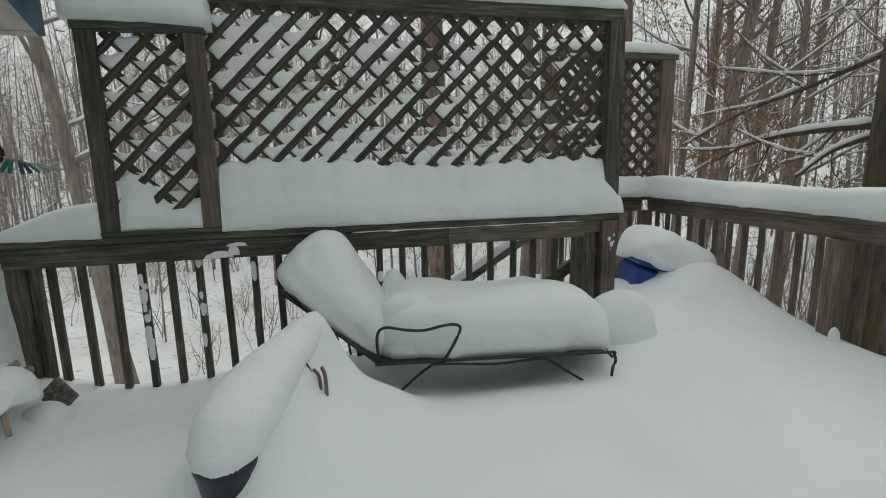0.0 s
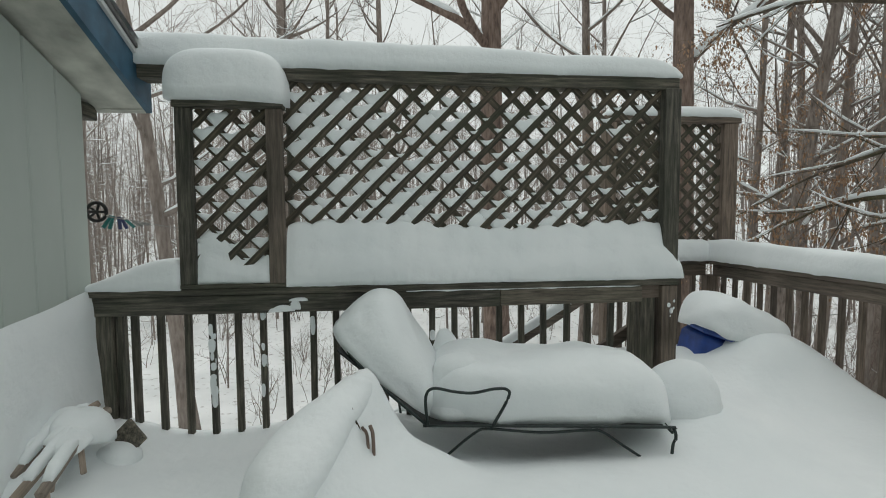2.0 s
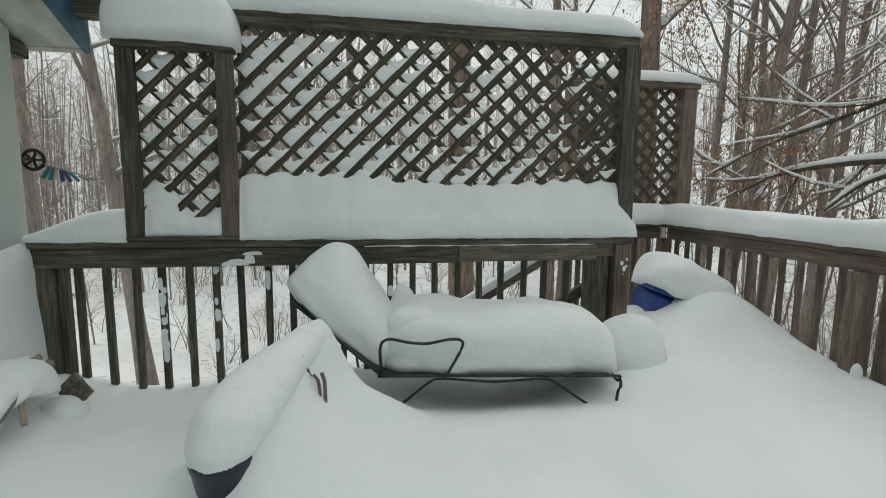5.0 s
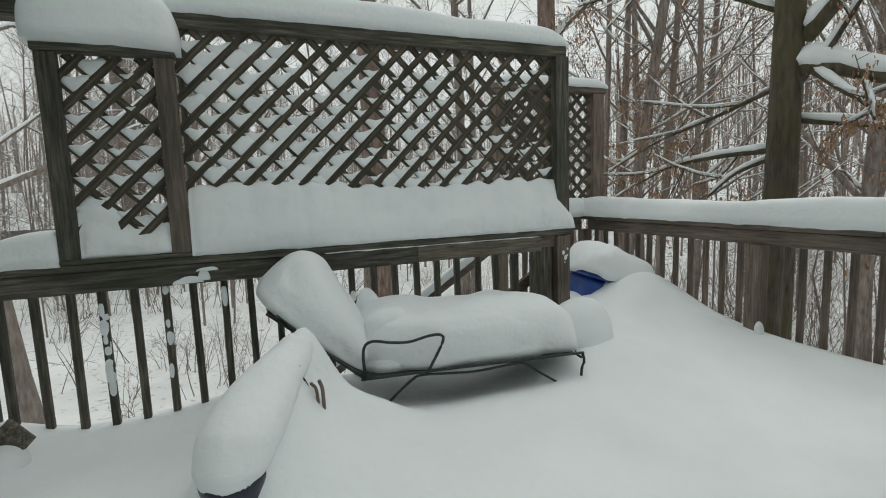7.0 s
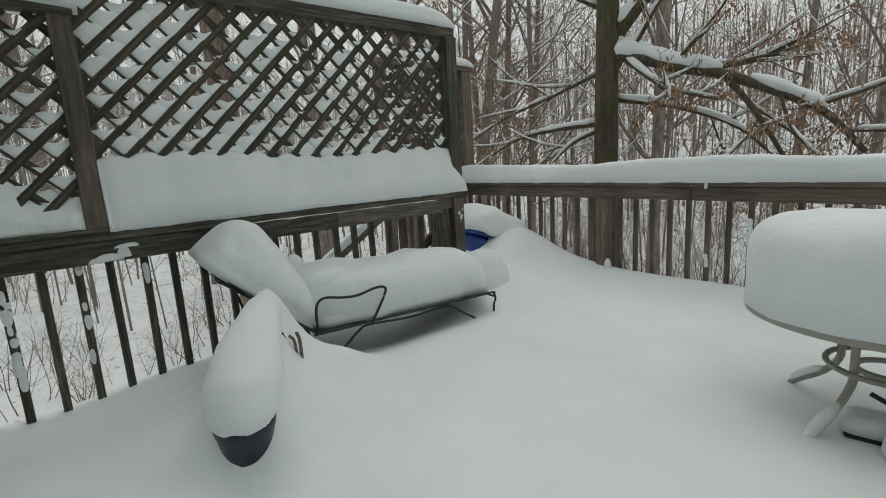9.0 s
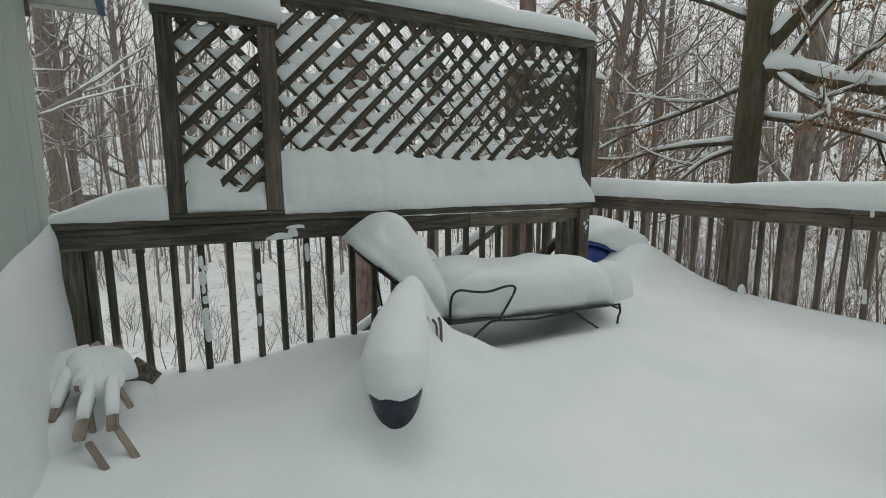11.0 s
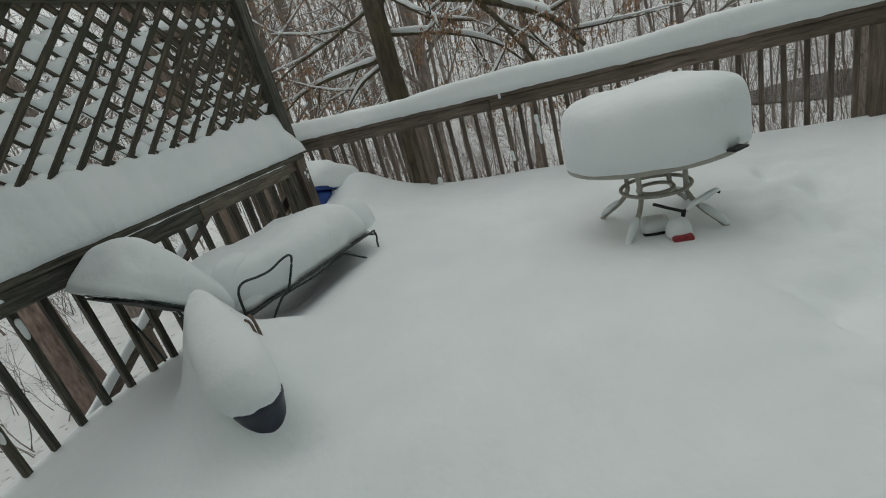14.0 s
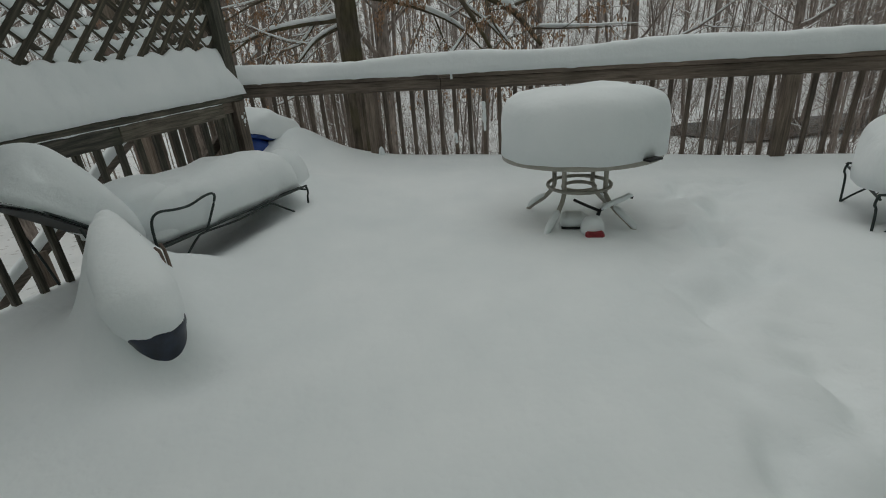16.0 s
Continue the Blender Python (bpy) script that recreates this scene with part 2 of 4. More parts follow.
def pillow(name, m, lx, ly, h, mat=SNOW, parent=None, sq=0.55, top=0.6, drop=0.0, lump=0.03, seed=0, nu=72, nv=26, skirt=None, dents=(), wedge=0.0):
    """A heap of snow: a rounded block with a lumpy skin; drop: how far its lower rim hangs below its base."""
    verts, faces = [], []
    for j in range(nv + 1):
        ph = math.pi / 2 * j / nv
        cz, rr = spow(math.sin(ph), top), max(math.cos(ph), 0) ** top
        for i in range(nu):
            th = 2 * math.pi * i / nu
            x, y = lx / 2 * rr * spow(math.cos(th), sq), ly / 2 * rr * spow(math.sin(th), sq)
            p = Vector((x, y, cz * h))
            d = noise.noise(p * 3.1 + Vector((seed * 7.3, seed, 2))) * 1.6 + 0.35 * noise.noise(p * 9 + Vector((seed, 3, 1)))
            n = Vector((x / (lx * lx), y / (ly * ly), 0.6 * p.z / (h * h) + 1e-4)).normalized()
            p += n * d * lump
            for dx, dy, dz, dr, dd in dents:
                q = (p - Vector((dx, dy, dz))).length / dr
                if q < 1.6:
                    p -= n * dd * math.exp(-(q ** 4))
            if skirt:
                p.z -= skirt * (1 - cz) * max(0, noise.noise(Vector((x * 5, y * 5, seed))) + 0.4)
            p.z *= 1 - wedge * (x / lx + 0.5)
            verts.append(p)
    for j in range(nv):
        for i in range(nu):
            i2 = (i + 1) % nu
            faces.append((j * nu + i, j * nu + i2, (j + 1) * nu + i2, (j + 1) * nu + i))
    c = len(verts)
    verts.append(Vector((0, 0, -drop)))
    for i in range(nu):
        faces.append(((i + 1) % nu, i, c))
    ob = link_mesh(name, verts, faces, mat, parent, "", True)
    if m is not None:
        ob.matrix_basis = m
    return ob


def loaf(name, p0, p1, width, height, seed=0, wave=0.02, step=0.04, taper=0.14, parent=None, side=0.0, sq=0.55):
    """Snow lying along a rail or beam from p0 to p1, its base on that line; height may be a function of 0..1."""
    p0, p1 = Vector(p0), Vector(p1)
    d = p1 - p0
    length = d.length
    d.normalize()
    s = Vector((0, 0, 1)).cross(d)
    n, k = max(6, int(length / step)), 18
    verts, faces = [], []
    for i in range(n + 1):
        u = i / n
        dist = min(u, 1 - u) * length
        f = min(1.0, (max(dist, 0.001) / taper)) ** 0.5 if taper else 1.0
        h = (height(u) if callable(height) else height) * (0.25 + 0.75 * f)
        for j in range(k + 1):
            a = math.pi * j / k
            y, z = width / 2 * (0.75 + 0.25 * f) * spow(math.cos(a), sq), h * spow(math.sin(a), 0.62)
            p = p0 + d * (length * u) + s * (y + side) + Vector((0, 0, z))
            q = Vector((seed * 3.7, 0, 0)) + p
            e = noise.noise(q * 1.9) * wave + noise.noise(q * 7) * wave * 0.45 + noise.noise(q * 24) * wave * 0.16
            p += (s * math.cos(a) * 0.6 + Vector((0, 0, math.sin(a)))) * e * (0.35 + 0.65 * math.sin(a))
            if j in (0, k):
                p.z -= 0.012 * max(0, noise.noise(q * 11))
            verts.append(p)
    w = k + 1
    for i in range(n):
        for j in range(k):
            faces.append((i * w + j, i * w + j + 1, (i + 1) * w + j + 1, (i + 1) * w + j))
        faces.append((i * w + k, i * w, (i + 1) * w, (i + 1) * w + k))
    faces.append(tuple(range(w))[::-1])
    faces.append(tuple(n * w + j for j in range(w)))
    return link_mesh(name, verts, faces, SNOW, parent, "", True)


# ---- ground, creek, far hill ----
def ground_z(x, y):
    r = math.hypot(x, y)
    z = -2.15 - 0.055 * max(0, x - 2) * (1 if x < 16 else 0) - (0.77 if x >= 16 else 0)
    z += 0.24 * max(0, x - 23) - 0.02 * max(0, r - 12) * (1 if x < 5 else 0.1)
    z += 0.12 * max(0.0, y - 30)
    if x > 17:
        z -= 0.10 * max(0, x - 45)
    z += 0.35 * noise.noise(Vector((x * 0.13, y * 0.13, 3))) + 0.10 * noise.noise(Vector((x * 0.6, y * 0.6, 1)))
    return z


verts, faces = [], []
xs = [-900, -400, -160, -90] + [-60 + 1.0 * i for i in range(151)] + [130, 200, 420, 900]
ys = [-900, -400, -160, -90] + [-60 + 1.0 * i for i in range(151)] + [130, 200, 420, 900]
for gy in ys:
    for gx in xs:
        cx, cy = max(-60, min(90, gx)), max(-60, min(90, gy))
        verts.append((gx, gy, ground_z(cx, cy)))
W = len(xs)
for j in range(len(ys) - 1):
    for i in range(W - 1):
        faces.append((j * W + i, j * W + i + 1, (j + 1) * W + i + 1, (j + 1) * W + i))
tagged(link_mesh("ground", verts, faces, GROUND, smooth=True), "snow-covered wooded ground falling away from the deck", "ground", kind="structure")

verts, faces = [], []
n = 40
for i in range(n + 1):
    y = -32 + 28 * i / n
    cxm = 19.3 + 0.8 * math.sin(y * 0.33)
    wd = (2.0 + 0.5 * math.sin(y * 0.7)) * min(1.0, (n - i) / 6 + 0.05)
    z = max(ground_z(cxm - wd, y), ground_z(cxm + wd, y), ground_z(cxm, y)) + 0.05
    verts += [(cxm - wd, y, z), (cxm + wd, y, z)]
for i in range(n):
    faces.append((2 * i, 2 * i + 1, 2 * i + 3, 2 * i + 2))
tagged(link_mesh("creek_water", verts, faces, WATER), "dark creek running through the snowy woods", "water", kind="structure")

# ---- deck, rails ----
RAIL_X, CAP_Z = 1.12, 1.14
deck = thing("deck_floor", "raised wooden deck floor buried under snow", "deck", kind="structure")
board("floor_frame", -4.58, 1.14, -6.3, 0.05, -0.2, -0.03, WOOD[0], deck)
board("floor_frame", 0.0, 1.14, 0.054, 1.24, -0.2, -0.03, WOOD[0], deck)
for i in range(8):
    board("deck_board", -4.3, 1.14, -0.09 - 0.14 * i, 0.04 - 0.14 * i, -0.03, 0.0, WOOD[0], deck)
for px, py in ((-3.2, -0.1), (-1.2, -0.1), (1.05, 1.15), (1.05, -0.66), (1.05, -4.175), (1.05, -2.3), (0.05, 1.15)):
    board("support_post", px - 0.06, px + 0.06, py - 0.06, py + 0.06, -3.2, -0.2, WOOD[2], deck)


def snow_depth(x, y):
    g = lambda cx, cy, a, sx, sy=None: a * math.exp(-((x - cx) / sx) ** 2 - ((y - cy) / (sy or sx)) ** 2)
    z = 0.345 + 0.02 * noise.noise(Vector((x * 0.9, y * 0.9, 5))) + 0.008 * noise.noise(Vector((x * 3, y * 3, 1)))
    z += g(-1.05, -1.0, 0.075, 0.9, 0.3) - g(-1.05, -0.30, 0.08, 0.5, 0.3) - g(-2.85, -0.15, 0.09, 0.45, 0.5)
    ax, ay, dx, dy = -2.19, -1.16, 0.255, 0.375
    u = max(0.0, min(1.0, ((x - ax) * dx + (y - ay) * dy) / (dx * dx + dy * dy)))
    ex, ey = x - ax - u * dx, y - ay - u * dy
    side = ex * dy - ey * dx
    east = 0.5 + 0.5 * math.tanh(side / 0.387 / 0.07)
    sg = (0.175 + 0.02 * u) * (1 - east) + (0.165 - 0.005 * u) * east
    z += (0.295 + 0.21 * u ** 0.75) * math.exp(-((ex * ex + ey * ey) / sg ** 2) ** (1.05 - 0.15 * east * u)) + g(-1.66, -0.88, 0.12, 0.18, 0.16) + g(-1.90, -1.14, 0.085, 0.28, 0.2)
    z += g(0.55, 0.32, 0.25, 0.50, 0.5) + g(0.95, -0.05, 0.10, 0.30, 0.45) + g(-0.15, -0.5, 0.17, 0.4) + g(0.85, 0.1, 0.13, 0.3) + g(0.62, 0.05, 0.06, 0.22)
    z += 0.05 * math.exp(-((RAIL_X - x) / 0.25) ** 2) 
    z -= g(-0.15, -2.70, 0.07, 0.42, 0.5)
    z -= g(-2.30, -1.40, 0.06, 0.15)
    z += g(-3.43, -0.25, 0.12, 0.25, 0.35)
    z -= g(0.0, -4.6, 0.10, 0.3, 0.5)
    # trodden path
    k = max(0.0, 1 - abs(y + 3.5 + 0.15 * math.sin(x * 2)) / 0.5) * (1 if x < 0.6 else 0)
    k = min(1.0, k * 1.6)
    z += k * (-0.035 + 0.065 * noise.noise(Vector((x * 3.5, y * 4.5, 9))) + 0.03 * noise.noise(Vector((x * 9, y * 9, 4))))
    for i in range(8):
        fx, fy = 0.35 - 0.42 * i, -3.42 - 0.22 * (i % 2) + 0.05 * math.sin(i * 2.1)
        e = ((x - fx) / 0.17) ** 2 + ((y - fy) / 0.085) ** 2
        z -= 0.065 * math.exp(-e ** 2)
    return z


def deck_snow():
    verts, faces, idx = [], [], {}
    st = 0.035
    nx, ny = int(5.71 / st), int(7.5 / st)
    for j in range(ny + 1):
        for i in range(nx + 1):
            x, y = -4.58 + st * i, -6.3 + st * j
            if y > 0.05 and x < 0.03 or x > 1.125:
                continue
            idx[i, j] = len(verts)
            verts.append((x, y, snow_depth(x, y)))
    for (i, j), a in list(idx.items()):
        q = [(i, j), (i + 1, j), (i + 1, j + 1), (i, j + 1)]
        if all(c in idx for c in q):
            faces.append(tuple(idx[c] for c in q))
    # skirts down to the floor
    bmx = bmesh.new()
    vs = [bmx.verts.new(v) for v in verts]
    for f in faces:
        bmx.faces.new([vs[k] for k in f])
    edges = [e for e in bmx.edges if e.is_boundary]
    r = bmesh.ops.extrude_edge_only(bmx, edges=edges)
    for v in r["geom"]:
        if isinstance(v, bmesh.types.BMVert):
            v.co.z = 0.002
    loose = [v for v in bmx.verts if not v.link_faces]
    bmesh.ops.delete(bmx, geom=loose, context="VERTS")
    ob = part("deck_snow", bmx, SNOW, None, "", True)
    tagged(ob, "deep fresh snow blanket with drifts and a trodden path", "snow", kind="structure")


deck_snow()


def share(name, mesh_ob, m, parent, label=""):
    ob = new(name, mesh_ob.data)
    ob.parent = parent
    ob.matrix_basis = m
    if label:
        ob["label"] = label
    return ob


# north railing under the lattice screen
rail_n = thing("deck_railing", "dark weathered wooden railing with square balusters under the lattice screen", "railing", group="deck railings")
board("cap_rail", -3.51, 0.0, -0.075, 0.075, 1.105, 1.145, WOOD[0], rail_n)
board("face_rail", -3.515, -1.15, -0.06, -0.022, 0.995, 1.104, WOOD[0], rail_n)
board("face_rail", -1.147, -0.24, -0.064, -0.022, 1.0, 1.104, GREYWOOD, rail_n, "lighter weathered rail board")
board("face_rail", -0.24, -0.02, -0.035, -0.005, 1.02, 1.104, REDWOOD[0], rail_n)
board("end_post", -3.48, -3.38, -0.05, 0.05, 0.0, 1.10, WOOD[2], rail_n)
board("end_post", -3.375, -3.335, -0.02, 0.04, 0.0, 1.0, WOOD[2], rail_n)
board("end_post", -0.11, -0.005, -0.065, 0.055, 0.0, 1.10, REDWOOD[2], rail_n)
board("end_post", -0.235, -0.135, -0.03, 0.06, 0.0, 1.08, WOOD[2], rail_n)
board("bottom_rail", -3.33, -0.24, -0.02, 0.02, 0.06, 0.13, WOOD[0], rail_n)
bal = board("baluster", -0.018, 0.018, -0.018, 0.018, 0.05, 1.06, WOOD[2], rail_n)
bal.matrix_basis = pose(-3.276, 0, 0)
for i in range(1, 22):
    share("baluster", bal, pose(-3.276 + 0.1425 * i, 0, 0, 0.3 * math.sin(i * 5.1), 0.5 * math.sin(i * 2.3), 90 * (i % 4)), rail_n)

# east railing
rail_e = thing("deck_railing", "brown weathered wooden railing carrying a thick ridge of snow", "railing", group="deck railings")
board("cap_rail", 1.05, 1.19, -1.385, 1.26, 1.105, 1.142, REDWOOD[1], rail_e)
board("cap_rail", 1.05, 1.19, -6.2, -1.39, 1.105, 1.142, REDWOOD[1], rail_e)
board("face_rail", 1.085, 1.122, -1.39, 1.14, 1.0, 1.10, REDWOOD[1], rail_e)
board("face_rail", 1.085, 1.122, -6.2, -1.395, 1.0, 1.10, REDWOOD[1], rail_e)
board("bottom_rail", 1.13, 1.17, -6.2, 1.14, 0.06, 0.14, REDWOOD[1], rail_e)
for y in (1.19, -0.66, -4.175):
    board("post", 1.045, 1.145, y - 0.05, y + 0.05, 0.0, 1.0, REDWOOD[2], rail_e)
bal = board("baluster", -0.017, 0.017, -0.017, 0.017, 0.05, 1.06, REDWOOD[2], rail_e)
bal.matrix_basis = pose(1.145, 1.066, 0)
for i in range(1, 51):
    y = 1.066 - 0.1425 * i
    if min(abs(y + 0.66), abs(y + 4.175)) > 0.06:
        share("baluster", bal, pose(1.145, y, 0, 0, 0, 90 * (i % 4)), rail_e)

# short railing beyond the stair head
rail_b = thing("deck_railing", "short brown wooden railing at the head of the stairs", "railing", group="deck railings")
board("cap_rail", 0.12, 1.046, 1.13, 1.26, 1.105, 1.142, REDWOOD[0], rail_b)
board("face_rail", 0.12, 1.04, 1.165, 1.20, 1.0, 1.10, REDWOOD[0], rail_b)
board("bottom_rail", 0.12, 1.04, 1.18, 1.22, 0.06, 0.13, REDWOOD[0], rail_b)
bal = board("baluster", -0.02, 0.02, -0.02, 0.02, 0.05, 1.06, REDWOOD[2], rail_b)
bal.matrix_basis = pose(0.25, 1.22, 0)
for i in range(1, 6):
    share("baluster", bal, pose(0.25 + 0.14 * i, 1.22, 0, 0, 0, 90 * i), rail_b)


# ---- lattice screens ----
def lattice(screen, x0, x1, z0, z1, y, pitch=0.144, phase=0.0, lean=0.0):
    """Two layers of diagonal laths in the rectangle; the front layer rises to +x."""
    lath = None
    for layer, sgn in ((0, 1), (1, -1)):
        lo = (x0 - z1 if sgn > 0 else x0 + z0) - phase
        hi = (x1 - z0 if sgn > 0 else x1 + z1)
        k = math.floor(lo / pitch)
        while k * pitch + phase < hi:
            c = k * pitch + phase
            k += 1
            # x - sgn * z = c
            pts = []
            for z in (z0, z1):
                x = c + sgn * z
                pts.append([x, z])
            (xa, za), (xb, zb) = pts
            if sgn > 0:
                if xa < x0: za, xa = x0 - c, x0
                if xb > x1: zb, xb = x1 - c, x1
            else:
                if xa > x1: za, xa = c - x1, x1
                if xb < x0: zb, xb = c - x0, x0
            if zb - za < 0.03:
                continue
            length = math.hypot(xb - xa, zb - za)
            yy = y + (-0.005 if layer == 0 else 0.005)
            ang = math.degrees(math.atan2(zb - za, xb - xa))
            bm = box_bm(-length / 2, length / 2, -0.0045, 0.0045, -0.019, 0.019, 0.0)
            jit = 0.15 * math.sin(k * 12.9)
            ob = part("lath", bm, LATH, screen)
            ob.matrix_basis = Matrix.Translation(((xa + xb) / 2, yy, (za + zb) / 2)) @ Matrix.Rotation(-radians(ang + jit), 4, "Y")


def lattice_snow(name, x0, x1, z0, z1, y, pitch, phase, seed, fill):
    """Wads of snow caught in the diamonds of a lattice."""
    rnd = random.Random(seed)
    verts, faces = [], []
    half = pitch / 2
    ks = range(int((x0 - z1) / pitch) - 2, int((x1 + z1) / pitch) + 3)
    for a in ks:
        for b in ks:
            u, v = a * pitch + phase + half, b * pitch + phase + half
            x, z = (u + v) / 2, (v - u) / 2
            if not (x0 + 0.01 < x < x1 - 0.01 and z0 < z < z1 - 0.03):
                continue
            cl = noise.noise(Vector((x * 1.3 + seed, (x - z) * 2.6, z * 0.8))) + 0.5 * noise.noise(Vector((x * 5, z * 5, seed)))
            lev = fill(x, z) + 1.1 * cl + rnd.uniform(-0.35, 0.35)
            if lev < -0.75:
                continue
            lev = min(1.0, lev)
            R = half * 0.90
            zt = lev * R
            wdt = R - abs(zt)
            pts = [(0, -R)]
            if zt <= 0:
                pts += [(R + zt, zt)]
            else:
                pts += [(R, 0), (R - zt, zt)]
            tilt = rnd.uniform(-0.3, 0.3) * wdt
            for s in (0.5, 0.0, -0.5):
                pts.append((s * wdt, zt - 0.20 * wdt * (1 - abs(s) * 1.4) + tilt * s + rnd.uniform(-0.004, 0.004)))
            if zt <= 0:
                pts += [(-R - zt, zt)]
            else:
                pts += [(-R + zt, zt), (-R, 0)]
            st = rnd.uniform(1.1, 1.5)
            pts = [((p + q) / 2 * st + (p - q) / 2, (p + q) / 2 * st - (p - q) / 2) for p, q in pts]
            base = len(verts)
            n = len(pts)
            cx, cz = sum(p[0] for p in pts) / n, sum(p[1] for p in pts) / n
            front, back = y - 0.004 - rnd.uniform(0, 0.007), y + 0.035
            for yy, sc in ((back, 0.95), (y + 0.006, 1.05), (front, 0.74)):
                for p in pts:
                    verts.append((x + cx + (p[0] - cx) * sc, yy, z + cz + (p[1] - cz) * sc))
            verts.append((x + cx, front - 0.005, z + cz))
            for r in range(2):
                for i in range(n):
                    i2 = (i + 1) % n
                    faces.append((base + r * n + i, base + r * n + i2, base + (r + 1) * n + i2, base + (r + 1) * n + i))
            for i in range(n):
                faces.append((base + 2 * n + i, base + 2 * n + (i + 1) % n, base + 3 * n))
            faces.append(tuple(base + i for i in range(n))[::-1])
    ob = link_mesh(name, verts, faces, SNOW, smooth=True)
    tagged(ob, "wads of wet snow caught in the lattice openings", "snow", kind="stuff")


PITCH = 0.151
big = thing("lattice_screen", "tall dark wooden lattice privacy screen standing on the railing", "screen", group="lattice screens")
board("top_beam", -3.45, 0.0, -0.03, 0.10, 2.325, 2.40, WOOD[0], big)
board("post", -0.105, -0.003, -0.06, 0.04, 1.146, 2.324, WOOD[2], big)
board("sill_board", -3.1, -0.106, -0.035, 0.03, 1.146, 1.168, WOOD[0], big)
board("side_post", -2.405, -2.375, 0.01, 0.05, 1.169, 2.324, WOOD[2], big)
lattice(big, -2.42, -0.10, 1.17, 2.34, 0.012, PITCH)
lattice_snow("lattice_snow", -2.40, -0.12, 1.3, 2.32, 0.012, PITCH, 0.0, 3, lambda x, z: -0.22 - 0.38 * (x + 1.2) - 0.45 * (z - 1.8))

small = thing("lattice_screen", "small wooden lattice panel between two posts on the railing", "screen", group="lattice screens")
board("post", -2.985, -2.90, -0.085, -0.036, 1.169, 2.155, WOOD[2], small)
board("post", -2.50, -2.41, -0.085, -0.036, 1.169, 2.155, REDWOOD[2], small)
board("top_board", -2.995, -2.40, -0.095, -0.02, 2.155, 2.20, WOOD[0], small)
board("bottom_board", -3.0, -2.39, -0.085, -0.037, 1.146, 1.168, WOOD[0], small)
lattice(small, -2.94, -2.46, 1.17, 2.155, -0.045, PITCH, 0.03)
lattice_snow("lattice_snow", -2.91, -2.49, 1.2, 2.145, -0.045, PITCH, 0.03, 8, lambda x, z: -0.16 - 0.3 * (z - 1.6) + 1.2 * max(0.0, z - 1.85) * 2)

far = thing("lattice_screen", "brown lattice screen at the far side of the stair head", "screen", group="lattice screens")
board("post", 1.165, 1.30, 1.14, 1.26, 1.143, 2.36, REDWOOD[2], far)
board("post", 0.06, 0.16, 1.14, 1.24, 0.0, 2.36, REDWOOD[2], far)
board("top_board", 0.05, 1.32, 1.13, 1.26, 2.361, 2.415, REDWOOD[0], far)
lattice(far, 0.15, 1.18, 1.15, 2.36, 1.2)

# snow on the screens and railings
tagged(loaf("beam_snow", (-3.48, 0.035, 2.397), (0.015, 0.035, 2.397), 0.19, lambda u: 0.185 - 0.075 * u ** 2, 1, 0.018), "thick rounded ridge of snow on the top beam", "snow")
tagged(pillow("screen_snow", pose(-2.70, -0.05, 2.195), 0.65, 0.31, 0.27, sq=0.5, top=0.55, seed=4, lump=0.012, skirt=0.02), "loaf of snow capping the small lattice panel", "snow")
tagged(loaf("screen_snow", (0.06, 1.195, 2.413), (1.33, 1.195, 2.413), 0.2, 0.09, 5, 0.012), "snow cap on the far lattice screen", "snow")
tagged(loaf("railing_snow", (1.12, 1.27, 1.139), (1.12, -6.2, 1.139), 0.185, lambda u: 0.175 + 0.015 * math.sin(u * 23), 6, 0.022, taper=0.05, sq=0.45), "long smooth ridge of snow along the railing", "snow")
tagged(loaf("railing_snow", (0.14, 1.195, 1.139), (1.08, 1.195, 1.139), 0.185, 0.19, 7, 0.02, taper=0.05), "snow ridge on the short railing", "snow")


def bank(name, x0, x1, yf, yb, z0, top, seed, label):
    """Snow piled on the rail against a lattice: a sloping front face with an uneven upper rim."""
    verts, faces = [], []
    n, k = int((x1 - x0) / 0.02), 16
    for i in range(n + 1):
        x = x0 + (x1 - x0) * i / n
        h = top((x - x0) / (x1 - x0)) + 0.030 * noise.noise(Vector((x * 9, seed, 0))) + 0.012 * noise.noise(Vector((x * 24, seed, 3))) + 0.016 * abs(math.sin(x * math.pi / PITCH))
        end = min(1.0, min(i, n - i) / 2.0)
        for j in range(k + 1):
            a = j / k
            y = yf + (yb - yf) * (a ** 1.5) - 0.02 * math.sin(math.pi * min(1, a * 2.2)) * end
            z = z0 + (h - z0) * (1 - (1 - a) ** 1.35)
            q = Vector((x, y, z))
            e = 0.016 * noise.noise(q * 6 + Vector((seed, 0, 0))) + (0.009 * noise.noise(q * 30) if a < 0.35 else 0.003 * noise.noise(q * 25))
            verts.append((x, y - e, z + 0.4 * e))
        verts.append((x, yb + 0.03, z0))
    w = k + 2
    for i in range(n):
        for j in range(w):
            j2 = (j + 1) % w
            faces.append((i * w + j, i * w + j2, (i + 1) * w + j2, (i + 1) * w + j))
    faces.append(tuple(range(w)))
    faces.append(tuple(n * w + j for j in range(w))[::-1])
    ob = link_mesh(name, verts, faces, SNOW, None, "", True)
    tagged(ob, label, "snow")


